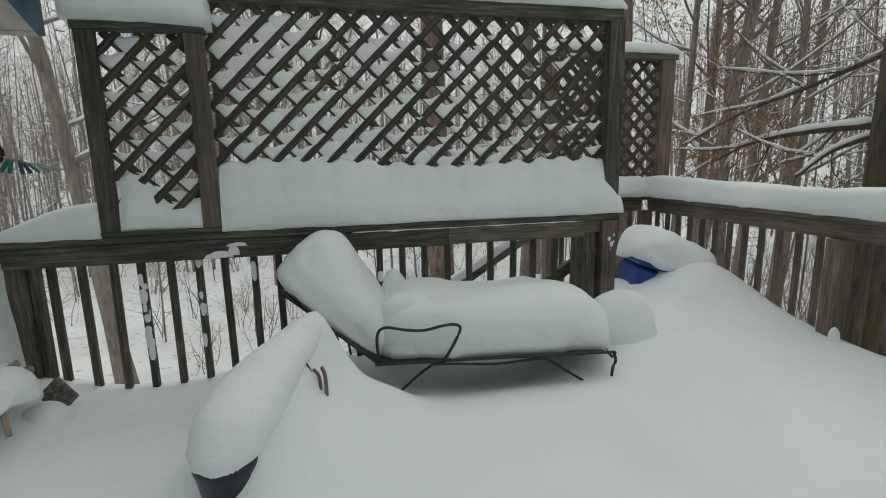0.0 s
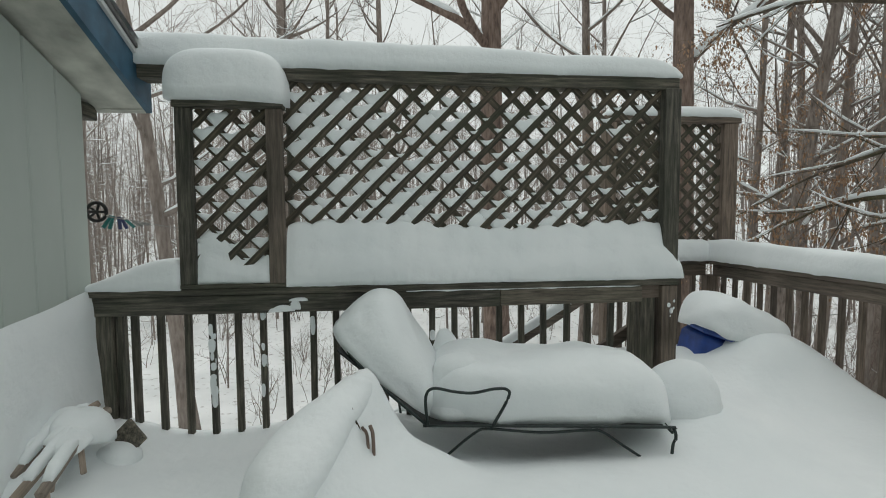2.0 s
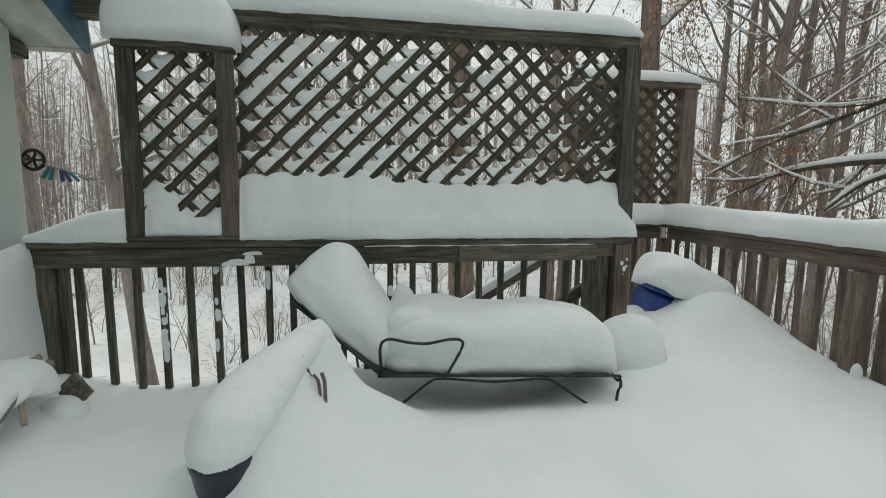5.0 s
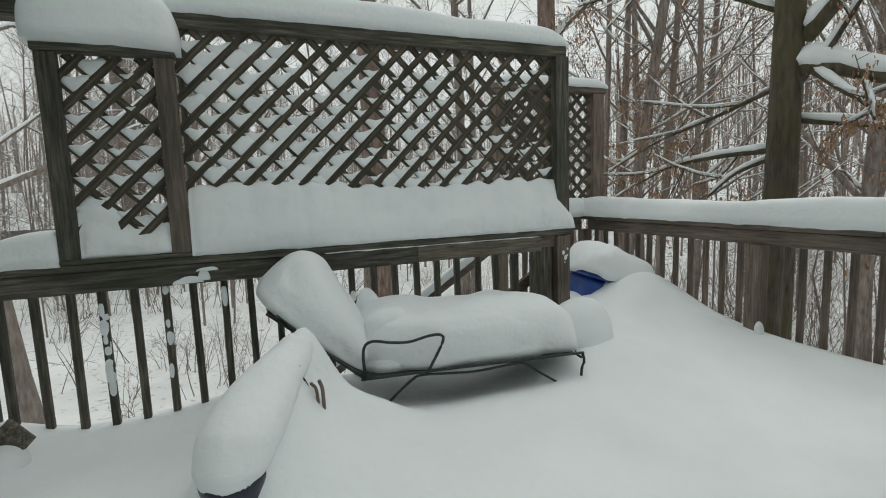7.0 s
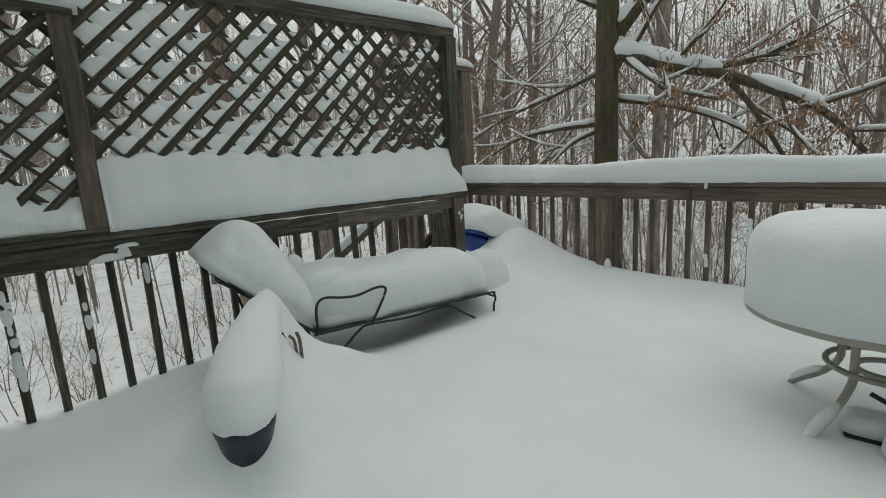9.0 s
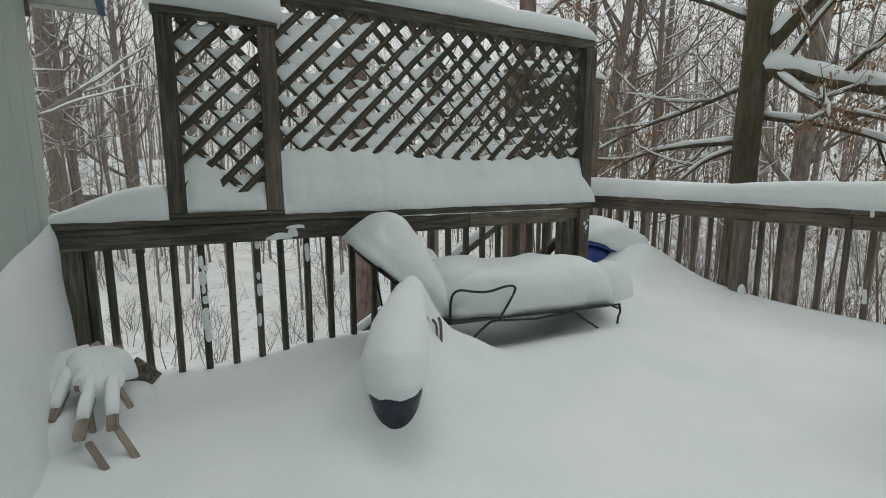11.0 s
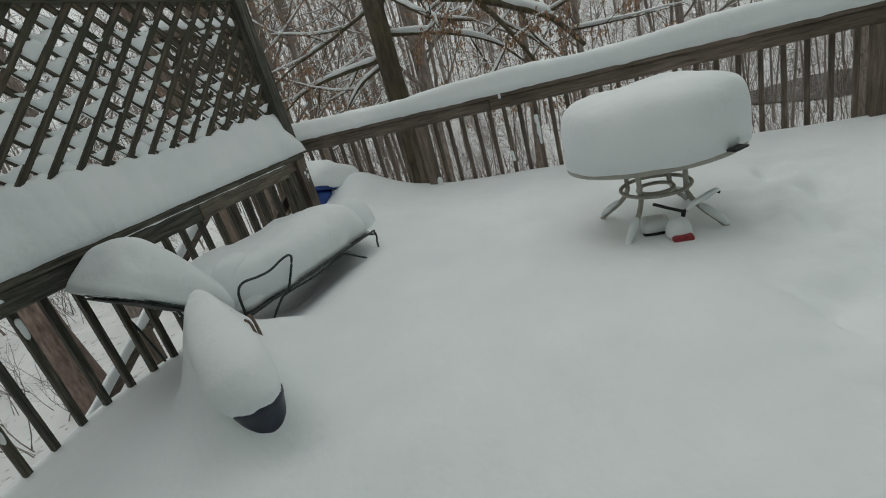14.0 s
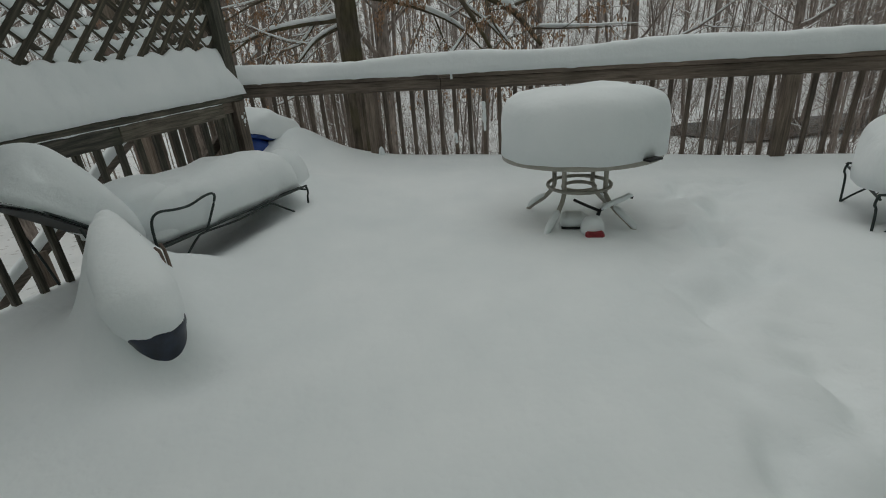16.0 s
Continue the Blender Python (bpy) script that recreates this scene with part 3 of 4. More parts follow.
bank("snow_bank", -2.407, 0.022, -0.09, 0.005, 1.147, lambda u: 1.50 - 0.03 * u + 0.02 * math.sin(u * 9) - 0.20 * max(0.0, (u - 0.93) / 0.07) ** 2, 2, "steep bank of snow piled against the lattice")
bank("snow_bank", -2.899, -2.501, -0.07, -0.03, 1.168, lambda u: 1.45 - 0.12 * u + 0.03 * math.sin(u * 8), 5, "snow packed in the bottom of the small lattice panel")
tagged(loaf("railing_snow", (-3.53, 0.0, 1.142), (-2.987, 0.0, 1.142), 0.19, lambda u: 0.03 + 0.14 * math.sin(min(1.0, u * 1.15) * math.pi / 2) ** 1.5, 11, 0.01, taper=0.0), "drift of snow rising along the rail", "snow")
for sx, sz, lx, lz, sd in ((-2.43, 1.00, 0.13, 0.035, 12), (-2.365, 1.01, 0.06, 0.055, 13), (-2.35, 1.06, 0.10, 0.016, 14), (-2.24, 1.105, 0.09, 0.02, 15), (-2.48, 0.998, 0.07, 0.022, 16)):
    tagged(pillow("snow_lump", pose(sx, -0.062, sz), lx, 0.014, lz, sq=0.9, top=0.9, seed=sd, lump=0.012, nu=32, nv=12), "ragged clot of snow clinging to the rail board", "snow")
def stuck_snow(place, z0, z1, seed):
    """A broken strip of snow stuck to an upright; place puts x across and z out of the face."""
    rnd = random.Random(seed)
    z = z0
    while z < z1:
        d = rnd.uniform(0.025, 0.07)
        m = place(rnd.uniform(-0.005, 0.005), z + d / 2)
        tagged(pillow("snow_patch", m, rnd.uniform(0.026, 0.037), d * 1.6, 0.007, sq=0.75, top=0.8, seed=int(z * 1000), lump=0.008, nu=20, nv=6), "patch of snow stuck to a baluster", "snow", "baluster snow")
        z += d + (rnd.uniform(0.01, 0.04) if rnd.random() < 0.3 else 0)


for i, (k, z0, z1) in enumerate(((3, 0.45, 0.62), (3, 0.66, 0.9), (5, 0.48, 0.57), (5, 0.66, 0.97), (7, 0.86, 0.95), (12, 0.8, 0.86))):
    xx = -3.276 + 0.1425 * k
    stuck_snow(lambda a, z, xx=xx: pose(xx + a, -0.0175, z, 90), z0, z1, 20 + i)
for i, (yy, z0, z1) in enumerate(((-1.784, 0.62, 0.84), (-1.499, 0.5, 0.6))):
    stuck_snow(lambda a, z, yy=yy: pose(1.1255, yy + a, z, 90, 0, -90), z0, z1, 30 + i)

for px_, pz_, w_, h_ in ((-0.062, 0.975, 0.022, 0.03), (-0.045, 0.94, 0.02, 0.035), (-0.03, 0.955, 0.016, 0.022), (-0.05, 0.905, 0.013, 0.016), (-0.028, 1.0, 0.012, 0.02)):
    tagged(pillow("snow_patch", pose(px_, -0.0645, pz_, 90), w_, h_, 0.007, sq=0.9, top=0.8, seed=int(pz_ * 900), lump=0.008, nu=20, nv=6), "patch of snow stuck to the end post", "snow", "post snow")
tagged(loaf("railing_snow", (-1.72, -0.066, 1.1025), (-0.255, -0.067, 1.1025), 0.014, 0.006, 17, 0.012, 0.03, 0.05), "thin line of snow in the seam under the cap rail", "snow")
tagged(pillow("snow_clot", pose(1.04, -0.732, 0.37), 0.03, 0.05, 0.09, sq=1.0, top=1.4, seed=33, lump=0.03, nu=32, nv=12), "wisp of snow blown up against the post", "snow")
tagged(pillow("snow_clot", pose(1.046, -1.51, 1.092), 0.016, 0.03, 0.06, sq=0.9, top=0.9, seed=34, lump=0.012, nu=24, nv=10), "drip of snow hanging at the joint of the cap rail", "snow")

# ---- stairs going down behind the railing ----
stairs = thing("deck_stairs", "snow-covered wooden stairs running down behind the railing", "stairs")
SL = 0.62
for y in (0.14, 1.12):
    bm = bmesh.new()
    box_bm(-3.0, 0.0, y - 0.02, y + 0.02, -0.24, -0.02, 0.004, bm)
    bmesh.ops.transform(bm, matrix=Matrix(((1, 0, 0, 0), (0, 1, 0, 0), (SL, 0, 1, 0), (0, 0, 0, 1))), verts=bm.verts)
    part("stringer", bm, WOOD[0], stairs)
    bm = box_bm(-2.4, 0.02, y - 0.02, y + 0.02, 0.86, 0.95, 0.004)
    bmesh.ops.transform(bm, matrix=Matrix(((1, 0, 0, 0), (0, 1, 0, 0), (SL, 0, 1, 0), (0, 0, 0, 1))), verts=bm.verts)
    part("handrail", bm, REDWOOD[0], stairs)
    for x in ((-1.2, -2.35) if y > 1 else (-2.35,)):
        board("newel_post", x - 0.05, x + 0.05, y - 0.05, y + 0.05, x * SL - 0.6, x * SL + 0.95, REDWOOD[2], stairs)
for i in range(9):
    x = -0.30 * i - 0.28
    board("tread", x, x + 0.29, 0.165, 1.095, -0.186 * (i + 1) - 0.03, -0.186 * (i + 1), WOOD[1], stairs)
    tagged(pillow("stair_snow", pose(x + 0.14, 0.63, -0.186 * (i + 1)), 0.34, 0.94, 0.30, sq=0.4, top=0.5, seed=40 + i, lump=0.02, nu=40, nv=12), "snow heaped on a stair tread", "snow")
tagged(loaf("handrail_snow", (-2.4, 1.12, 0.95 - 2.4 * SL), (0.02, 1.12, 0.95), 0.07, 0.08, 14, 0.015), "snow on the sloping handrail", "snow")

# ---- house corner ----
WALL_X = -3.36
HOUSE = Matrix.Translation((-1.147, -0.065, 1.1)) @ Matrix.Scale(1.055, 4) @ Matrix.Translation((1.147, 0.065, -1.1))
house = thing("wall_west", "pale grey-green vertical groove siding wall of the house", "wall", HOUSE, kind="structure")
for i in range(7):
    y1 = -0.03 - 0.203 * i
    top = 2.17 + 0.40 * (-y1 + 0.0)
    bm = box_bm(WALL_X - 0.12, WALL_X, y1 - 0.197, y1, -2.8, top + 0.1, 0.006)
    for v in bm.verts:
        if v.co.z > 1.5:
            v.co.z = 2.15 + 0.40 * (-v.co.y)
    part("siding_panel", bm, SIDING, house)
board("wall_core", -4.4, WALL_X - 0.006, -1.43, -0.036, -2.8, 2.12, SIDING, house)
# unseen stretch behind the camera, made this tall to block western sky light
board("wall_core", -4.5, -4.40, -6.4, -1.44, -2.8, 4.6, SIDING, house)
# unseen wall, added to block southern sky and darken south-facing sides
south = thing("unseen_south_wall", "unseen siding wall added to shade the deck from the south", "wall", kind="structure")
board("wall_core", -4.5, 1.3, -6.55, -6.402, -2.8, 4.6, SIDING, south)
roof = thing("house_roof", "house eave with blue rake board, peeling soffit and snow on the shingles", "roof", HOUSE, kind="structure")


def rake(name, x0, x1, ya, yb, d0, d1, slope, zref, mat, label=""):
    """A slab that climbs towards -y: top d1 and bottom d0 off the line z = zref - slope * y."""
    bm = box_bm(x0, x1, ya, yb, 0, 1, 0)
    for v in bm.verts:
        v.co.z = zref - slope * v.co.y + (d1 if v.co.z > 0.5 else d0)
    return part(name, bm, mat, roof, label)


RK = 0.45
rake("soffit", -4.4, -3.115, -2.4, 0.12, -0.19, -0.17, RK, 2.36, SOFFIT, "peeling cream soffit boards")
rake("fascia", -3.115, -3.085, -2.4, 0.12, -0.20, -0.015, RK, 2.36, FASCIA, "blue painted rake board")
rake("drip_edge", -3.10, -3.07, -2.4, 0.06, -0.012, 0.012, RK, 2.36, WHITE_TRIM, "white metal drip edge")
rake("shingles", -4.4, -3.06, -2.4, 0.10, 0.014, 0.035, RK, 2.36, SHINGLE, "dark shingle edge")
rake("eave_board", -4.4, -3.12, 0.10, 0.13, -0.195, -0.01, RK, 2.36, SOFFIT)
board("lookout", -3.50, -3.37, -0.02, 0.12, 2.06, 2.14, WOOD[1], roof)


def roof_snow():
    verts, faces = [], []
    n, k = 60, 12
    for i in range(n + 1):
        y = 0.14 - 2.5 * i / n
        for j in range(k + 1):
            x = -3.055 - 1.3 * j / k
            f = min(1, (j / k) * 9 + 0.02) ** 0.5 * min(1, (i / n) * 14 + 0.15) ** 0.5
            verts.append((x, y, 2.40 - RK * y + 0.21 * f + 0.015 * noise.noise(Vector((x * 3, y * 3, 2)))))
    for i in range(n):
        for j in range(k):
            a = i * (k + 1) + j
            faces.append((a, a + 1, a + k + 2, a + k + 1))
    ob = link_mesh("roof_snow", verts, faces, SNOW, None, "", True)
    ob.matrix_basis = HOUSE
    tagged(ob, "thick snow lying on the house roof", "snow", kind="structure")


roof_snow()


def wall_snow():
    """Snow plastered against the lower wall."""
    verts, faces = [], []
    n, k = 50, 30
    for i in range(n + 1):
        y = -0.03 - 1.35 * i / n
        top = 1.15 + 0.12 * y + 0.02 * noise.noise(Vector((y * 4, 1, 1)))
        for j in range(k + 1):
            z = 0.2 + (top - 0.2) * j / k
            t = (0.02 + 0.06 * (1 - j / k) ** 2 + 0.01 * noise.noise(Vector((y * 4, z * 4, 3)))) * min(1, (k - j) / 3 + 0.12)
            verts.append((WALL_X + t, y, z))
    for i in range(n):
        for j in range(k):
            a = i * (k + 1) + j
            faces.append((a, a + 1, a + k + 2, a + k + 1))
    ob = link_mesh("wall_snow", verts, faces, SNOW, None, "", True)
    ob.matrix_basis = HOUSE
    tagged(ob, "wind-plastered snow on the foot of the wall", "snow", kind="structure")


wall_snow()

# ---- loungers ----
def lounger(m, group):
    """Chaise: local +x runs to the foot end, the near side rail lies on y = 0, the head joint at x = 0."""
    lo = thing("sun_lounger", "dark metal sun lounger with raised back, heaped with snow", "sun lounger", m, group)
    W_, H_ = 0.66, 0.54
    R = 0.007
    for y, s in ((0.0, -1), (W_, 1)):
        tube("side_rail", [(-0.02, y, H_), (0.5, y, H_ + 0.005), (1.02, y, H_ + 0.006), (1.065, y, H_ - 0.004), (1.075, y, H_ - 0.05), (1.06, y, H_ - 0.12), (1.05, y, 0.0)], R, METAL, lo, sides=8)
        tube("armrest", [(0.0, y, H_), (-0.005, y + 0.03 * s, H_ + 0.15), (0.03, y + 0.045 * s, H_ + 0.2), (0.12, y + 0.045 * s, H_ + 0.185), (0.2, y + 0.045 * s, H_ + 0.18), (0.29, y + 0.045 * s, H_ + 0.2), (0.345, y + 0.04 * s, H_ + 0.195), (0.35, y + 0.03 * s, H_ + 0.15), (0.28, y, H_ - 0.01)], R, METAL, lo, sides=8)
        tube("leg_bow", [(-0.1, y, 0.2), (0.0, y, H_ - 0.23), (0.11, y, H_ - 0.12), (0.21, y, H_ - 0.03), (0.27, y, H_ - 0.012), (0.5, y, H_ - 0.026), (0.7, y, H_ - 0.012), (0.76, y, H_ - 0.02), (0.85, y, H_ - 0.085), (1.0, y, H_ - 0.195), (1.1, y, 0.25)], R * 0.9, METAL, lo, sides=8)
        tube("back_rail", [(0.0, y, H_), (-0.2, y, H_ + 0.19), (-0.36, y + (0.05 if s < 0 else -0.05), H_ + 0.345), (-0.41, y + (0.16 if s < 0 else -0.16), H_ + 0.395)], R, METAL, lo, sides=8)
        tube("back_prop", [(-0.28, y, H_ + 0.24), (-0.22, y, H_ - 0.05), (-0.16, y, 0.0)], R, METAL, lo, sides=8)
    board("sling_seat", 0.0, 1.03, 0.008, W_ - 0.008, H_ - 0.006, H_ + 0.004, MESHCLOTH, lo, bevel=0)
    bm = box_bm(-0.54, 0.0, 0.02, W_ - 0.02, -0.004, 0.004, 0.0, None, Matrix.Translation((0, 0, H_)) @ Matrix.Rotation(radians(42), 4, "Y"))
    part("sling_back", bm, MESHCLOTH, lo)
    tube("head_bar", [(-0.405, 0.15, H_ + 0.39), (-0.425, 0.33, H_ + 0.41), (-0.405, 0.51, H_ + 0.39)], R, METAL, lo, sides=8)
    tube("cross_bar", [(1.06, 0.0, H_ - 0.02), (1.06, 0.33, H_ - 0.02), (1.06, W_, H_ - 0.02)], R, METAL, lo, sides=8)
    for i in range(12):
        y = 0.03 + 0.05 * i
        tube("end_wire", [(1.06, y, H_ - 0.02), (1.04, y, H_ + 0.012)], 0.003, METAL, lo, per=1, sides=5)
    return lo


LM = Matrix.Translation((-1.645, -0.67, 0)) @ Matrix.Rotation(radians(-8.5), 4, "Z") @ Matrix.Diagonal((1.09, 1, 1, 1))
lounger(LM, "sun loungers")
tagged(pillow("lounger_snow", LM @ pose(0.535, 0.345, 0.543), 1.10, 0.655, 0.29, sq=0.36, top=0.5, seed=50, lump=0.028, nu=150, nv=46, skirt=0.02, dents=((-0.33, -0.33, 0.06, 0.10, 0.03), (-0.08, -0.33, 0.05, 0.09, 0.028), (0.17, -0.33, 0.09, 0.07, 0.022), (0.40, -0.33, 0.03, 0.09, 0.03), (-0.30, -0.12, 0.29, 0.09, 0.025), (-0.22, -0.3, 0.22, 0.06, -0.02), (0.05, 0.1, 0.3, 0.2, 0.012))), "thick rounded loaf of snow on the lounger seat", "snow")
tagged(pillow("lounger_snow", LM @ pose(0.13, 0.16, 0.543), 0.30, 0.24, 0.30, sq=0.8, top=0.75, seed=51, lump=0.03), "snow lump over the lounger armrest", "snow")
tagged(pillow("lounger_snow", LM @ pose(0.06, 0.60, 0.543), 0.19, 0.15, 0.34, sq=0.95, top=0.95, seed=52, lump=0.03), "snow lump over the far armrest", "snow")
tagged(pillow("lounger_snow", LM @ Matrix.Translation((0, 0, 0.54)) @ Matrix.Rotation(radians(42), 4, "Y") @ pose(-0.30, 0.33, 0.003), 0.71, 0.62, 0.355, sq=0.66, top=0.6, seed=53, lump=0.026, nu=110, nv=40, wedge=0.64, dents=((-0.22, -0.2, 0.2, 0.07, 0.02), (0.12, -0.3, 0.08, 0.07, 0.02), (-0.05, 0.05, 0.24, 0.12, 0.012))), "rounded hood of snow on the raised backrest", "snow")
LM2 = Matrix.Translation((-0.55, -5.29, 0)) @ Matrix.Rotation(radians(82), 4, "Z") @ Matrix.Translation((0, -0.62, 0))
lounger(LM2, "sun loungers")
tagged(pillow("lounger_snow", LM2 @ pose(0.53, 0.33, 0.543), 1.13, 0.72, 0.36, sq=0.4, top=0.5, seed=55, lump=0.035, nu=110, nv=34, skirt=0.02), "thick loaf of snow on the second lounger", "snow")
tagged(pillow("lounger_snow", LM2 @ Matrix.Translation((0, 0, 0.54)) @ Matrix.Rotation(radians(42), 4, "Y") @ pose(-0.31, 0.33, 0.0), 0.80, 0.62, 0.23, sq=0.62, top=0.55, seed=56, lump=0.02, nu=60, nv=20), "hood of snow on the second lounger's backrest", "snow")

# ---- planter with its leaning snow mound ----
planter = thing("flower_pot", "dark blue glazed flower pot buried in snow", "flower pot", Matrix.Translation((-2.225, -1.26, 0.025)) @ Matrix.Diagonal((0.92, 0.92, 1, 1)))


def lathe(profile, n=40):
    v, f = [], []
    for r, z in profile:
        for i in range(n):
            a = 2 * math.pi * i / n
            v.append((r * math.cos(a), r * math.sin(a), z))
    for j in range(len(profile) - 1):
        for i in range(n):
            i2 = (i + 1) % n
            f.append((j * n + i, j * n + i2, (j + 1) * n + i2, (j + 1) * n + i))
    return v, f


v, f = lathe([(0.0, 0.0), (0.06, 0.0), (0.062, 0.02), (0.085, 0.34), (0.108, 0.46), (0.114, 0.475), (0.117, 0.492), (0.115, 0.505), (0.105, 0.505), (0.10, 0.47), (0.0, 0.46)])
link_mesh("pot_body", v, f, POT, planter, "", True)
v, f = lathe([(0.0, 0.462), (0.099, 0.465), (0.06, 0.49), (0.0, 0.50)], 24)
link_mesh("soil", v, f, BARK_OAK, planter)


def leaning_mound():
    """Snow on the pot, leaning back into a rounded peak."""
    spine = smooth_path([(-2.228, -1.263, 0.502), (-2.222, -1.245, 0.55), (-2.19, -1.175, 0.62), (-2.11, -1.04, 0.70), (-2.01, -0.89, 0.77), (-1.96, -0.82, 0.82), (-1.94, -0.79, 0.858)], 8)
    rad = [0.096, 0.126, 0.138, 0.124, 0.096, 0.062, 0.006]
    n, k = len(spine), 40
    verts, faces = [], []
    for i, p in enumerate(spine):
        u = i / (n - 1) * (len(rad) - 1)
        a = min(int(u), len(rad) - 2)
        r = rad[a] + (rad[a + 1] - rad[a]) * (u - a)
        w = min(1.0, i / (n * 0.55))
        d = (spine[min(i + 1, n - 1)] - spine[max(i - 1, 0)]).normalized()
        up = Vector((0, 0, 1)).lerp(d, 0.55 * w + 0.1).normalized()
        ax = up.cross(Vector((0.5, 0.8, 0.1))).normalized()
        ay = up.cross(ax)
        for j in range(k):
            an = 2 * math.pi * j / k
            q = p + (ax * math.cos(an) + ay * math.sin(an)) * r
            e = 0.016 * noise.noise(q * 5) + (0.012 * noise.noise(q * 26) if i < 5 else 0.003 * noise.noise(q * 20))
            q += (q - p).normalized() * e if r > 0.02 else Vector()
            if i < 2:
                q.z += 0.035 * noise.noise(q * 18) + 0.015 * noise.noise(q * 60)
            verts.append(q)
    for i in range(n - 1):
        for j in range(k):
            j2 = (j + 1) % k
            faces.append((i * k + j, i * k + j2, (i + 1) * k + j2, (i + 1) * k + j))
    faces.append(tuple(range(k))[::-1])
    faces.append(tuple((n - 1) * k + j for j in range(k)))
    tagged(link_mesh("pot_snow", verts, faces, SNOW, None, "", True), "tall leaning mound of snow on the flower pot", "snow")


leaning_mound()
twig = thing("dead_stems", "dead plant stems poking out of the snow", "plant stems", pose(-1.912, -1.02, max(0.57, snow_depth(-1.912, -1.02) - 0.015)))
tube("stem", [(0.0, 0.0, -0.2), (0.0, 0.0, 0.04), (-0.022, 0.0, 0.095)], 0.0065, BARK_RED, twig, sides=7)
tube("stem", [(0.022, 0.0, -0.2), (0.022, 0.0, 0.04), (0.01, 0.0, 0.10)], 0.0075, BARK_RED, twig, sides=7)
tube("stem", [(-0.01, 0.02, -0.2), (-0.02, 0.02, 0.02), (-0.05, 0.02, 0.12), (-0.11, 0.03, 0.18), (-0.15, 0.03, 0.2)], 0.003, BARK_OAK, twig, sides=5)
tube("stem", [(-0.04, 0.02, 0.08), (-0.06, 0.01, 0.17)], 0.002, BARK_OAK, twig, per=2, sides=5)

# ---- blue tub and round mound by the far corner ----
tub = thing("storage_tub", "blue plastic tub tipped over and half buried in snow", "storage tub", Matrix.Translation((0.60, 0.34, 0.475)) @ Matrix.Rotation(radians(-10), 4, "Z") @ Matrix.Rotation(radians(19), 4, "Y"))
bm = box_bm(-0.28, 0.28, -0.2, 0.2, -0.22, 0.17, 0.05)
for vv in bm.verts:
    k = 0.88 + 0.12 * (vv.co.z + 0.22) / 0.39
    vv.co.x, vv.co.y = vv.co.x * k, vv.co.y * k
part("tub_body", bm, BLUE, tub, "", True)
part("tub_rim", box_bm(-0.30, 0.30, -0.22, 0.22, 0.165, 0.20, 0.014), BLUE, tub)
tagged(pillow("tub_snow", Matrix.Translation((0.665, 0.34, 0.665)) @ Matrix.Rotation(radians(-10), 4, "Z") @ Matrix.Rotation(radians(19), 4, "Y"), 0.71, 0.52, 0.26, sq=0.6, top=0.55, seed=60, lump=0.035, skirt=0.09), "rounded snow cap on the blue tub", "snow")
tagged(pillow("snow_mound", pose(-0.20, -0.45, 0.45), 0.46, 0.44, 0.31, sq=1.0, top=0.95, seed=61, lump=0.03), "round snow-covered mound beside the lounger", "snow")

# ---- patio table ----
TX, TY, TZ = -0.285, -2.725, 0.755
TA = radians(97)
table = thing("patio_table", "oval tan metal patio table under a deep block of snow", "table", Matrix.Translation((TX, TY, 0)) @ Matrix.Rotation(TA, 4, "Z"))
AX, AY = 0.485, 0.41
verts, faces = [], []
prof = [(0.0, TZ - 0.012), (0.93, TZ - 0.012), (0.96, TZ - 0.035), (0.995, TZ - 0.035), (1.0, TZ - 0.02), (1.0, TZ - 0.004), (0.99, TZ), (0.0, TZ)]
for r, z in prof:
    for i in range(64):
        a = 2 * math.pi * i / 64
        verts.append((AX * r * math.cos(a), AY * r * math.sin(a), z))
for j in range(len(prof) - 1):
    for i in range(64):
        i2 = (i + 1) % 64
        faces.append((j * 64 + i, j * 64 + i2, (j + 1) * 64 + i2, (j + 1) * 64 + i))
link_mesh("tabletop", verts, faces, TAN, table, "", True)
for i in range(4):
    a = radians(57) + math.pi / 2 * i
    c, s = math.cos(a), math.sin(a)
    tube("leg", [(0.185 * c, 0.185 * s, TZ - 0.02), (0.18 * c, 0.18 * s, 0.56), (0.185 * c, 0.185 * s, 0.49), (0.25 * c, 0.25 * s, 0.405), (0.37 * c, 0.37 * s, 0.31), (0.46 * c, 0.46 * s, 0.2)], 0.0145, TAN, table, sides=10)
    b = pillow("leg_snow", None, 0.2, 0.045, 0.035, SNOW, None, 0.8, 0.8, 0, 0.008, 70 + i, 24, 8)
    b.matrix_basis = table.matrix_basis @ Matrix.Translation((0.31 * c, 0.31 * s, 0.362)) @ Matrix.Rotation(a, 4, "Z") @ Matrix.Rotation(radians(38), 4, "Y")
    tagged(b, "snow lying along the table leg", "snow")
for z, r in ((0.53, 0.195), (0.515, 0.10)):
    ring = [(r * math.cos(2 * math.pi * i / 28), r * math.sin(2 * math.pi * i / 28), z) for i in range(29)]
    tube("ring", ring, 0.0115, TAN, table, per=1, sides=8)
part("umbrella_base", box_bm(-0.04, 0.11, 0.07, 0.22, 0.0, 0.325, 0.012), DARK, table, "dark umbrella base weight")
tagged(pillow("table_snow", table.matrix_basis @ pose(0.035, 0.14, 0.323), 0.15, 0.15, 0.055, sq=0.4, top=0.5, seed=81, lump=0.012, nu=36, nv=12), "snow on the umbrella base under the table", "snow")
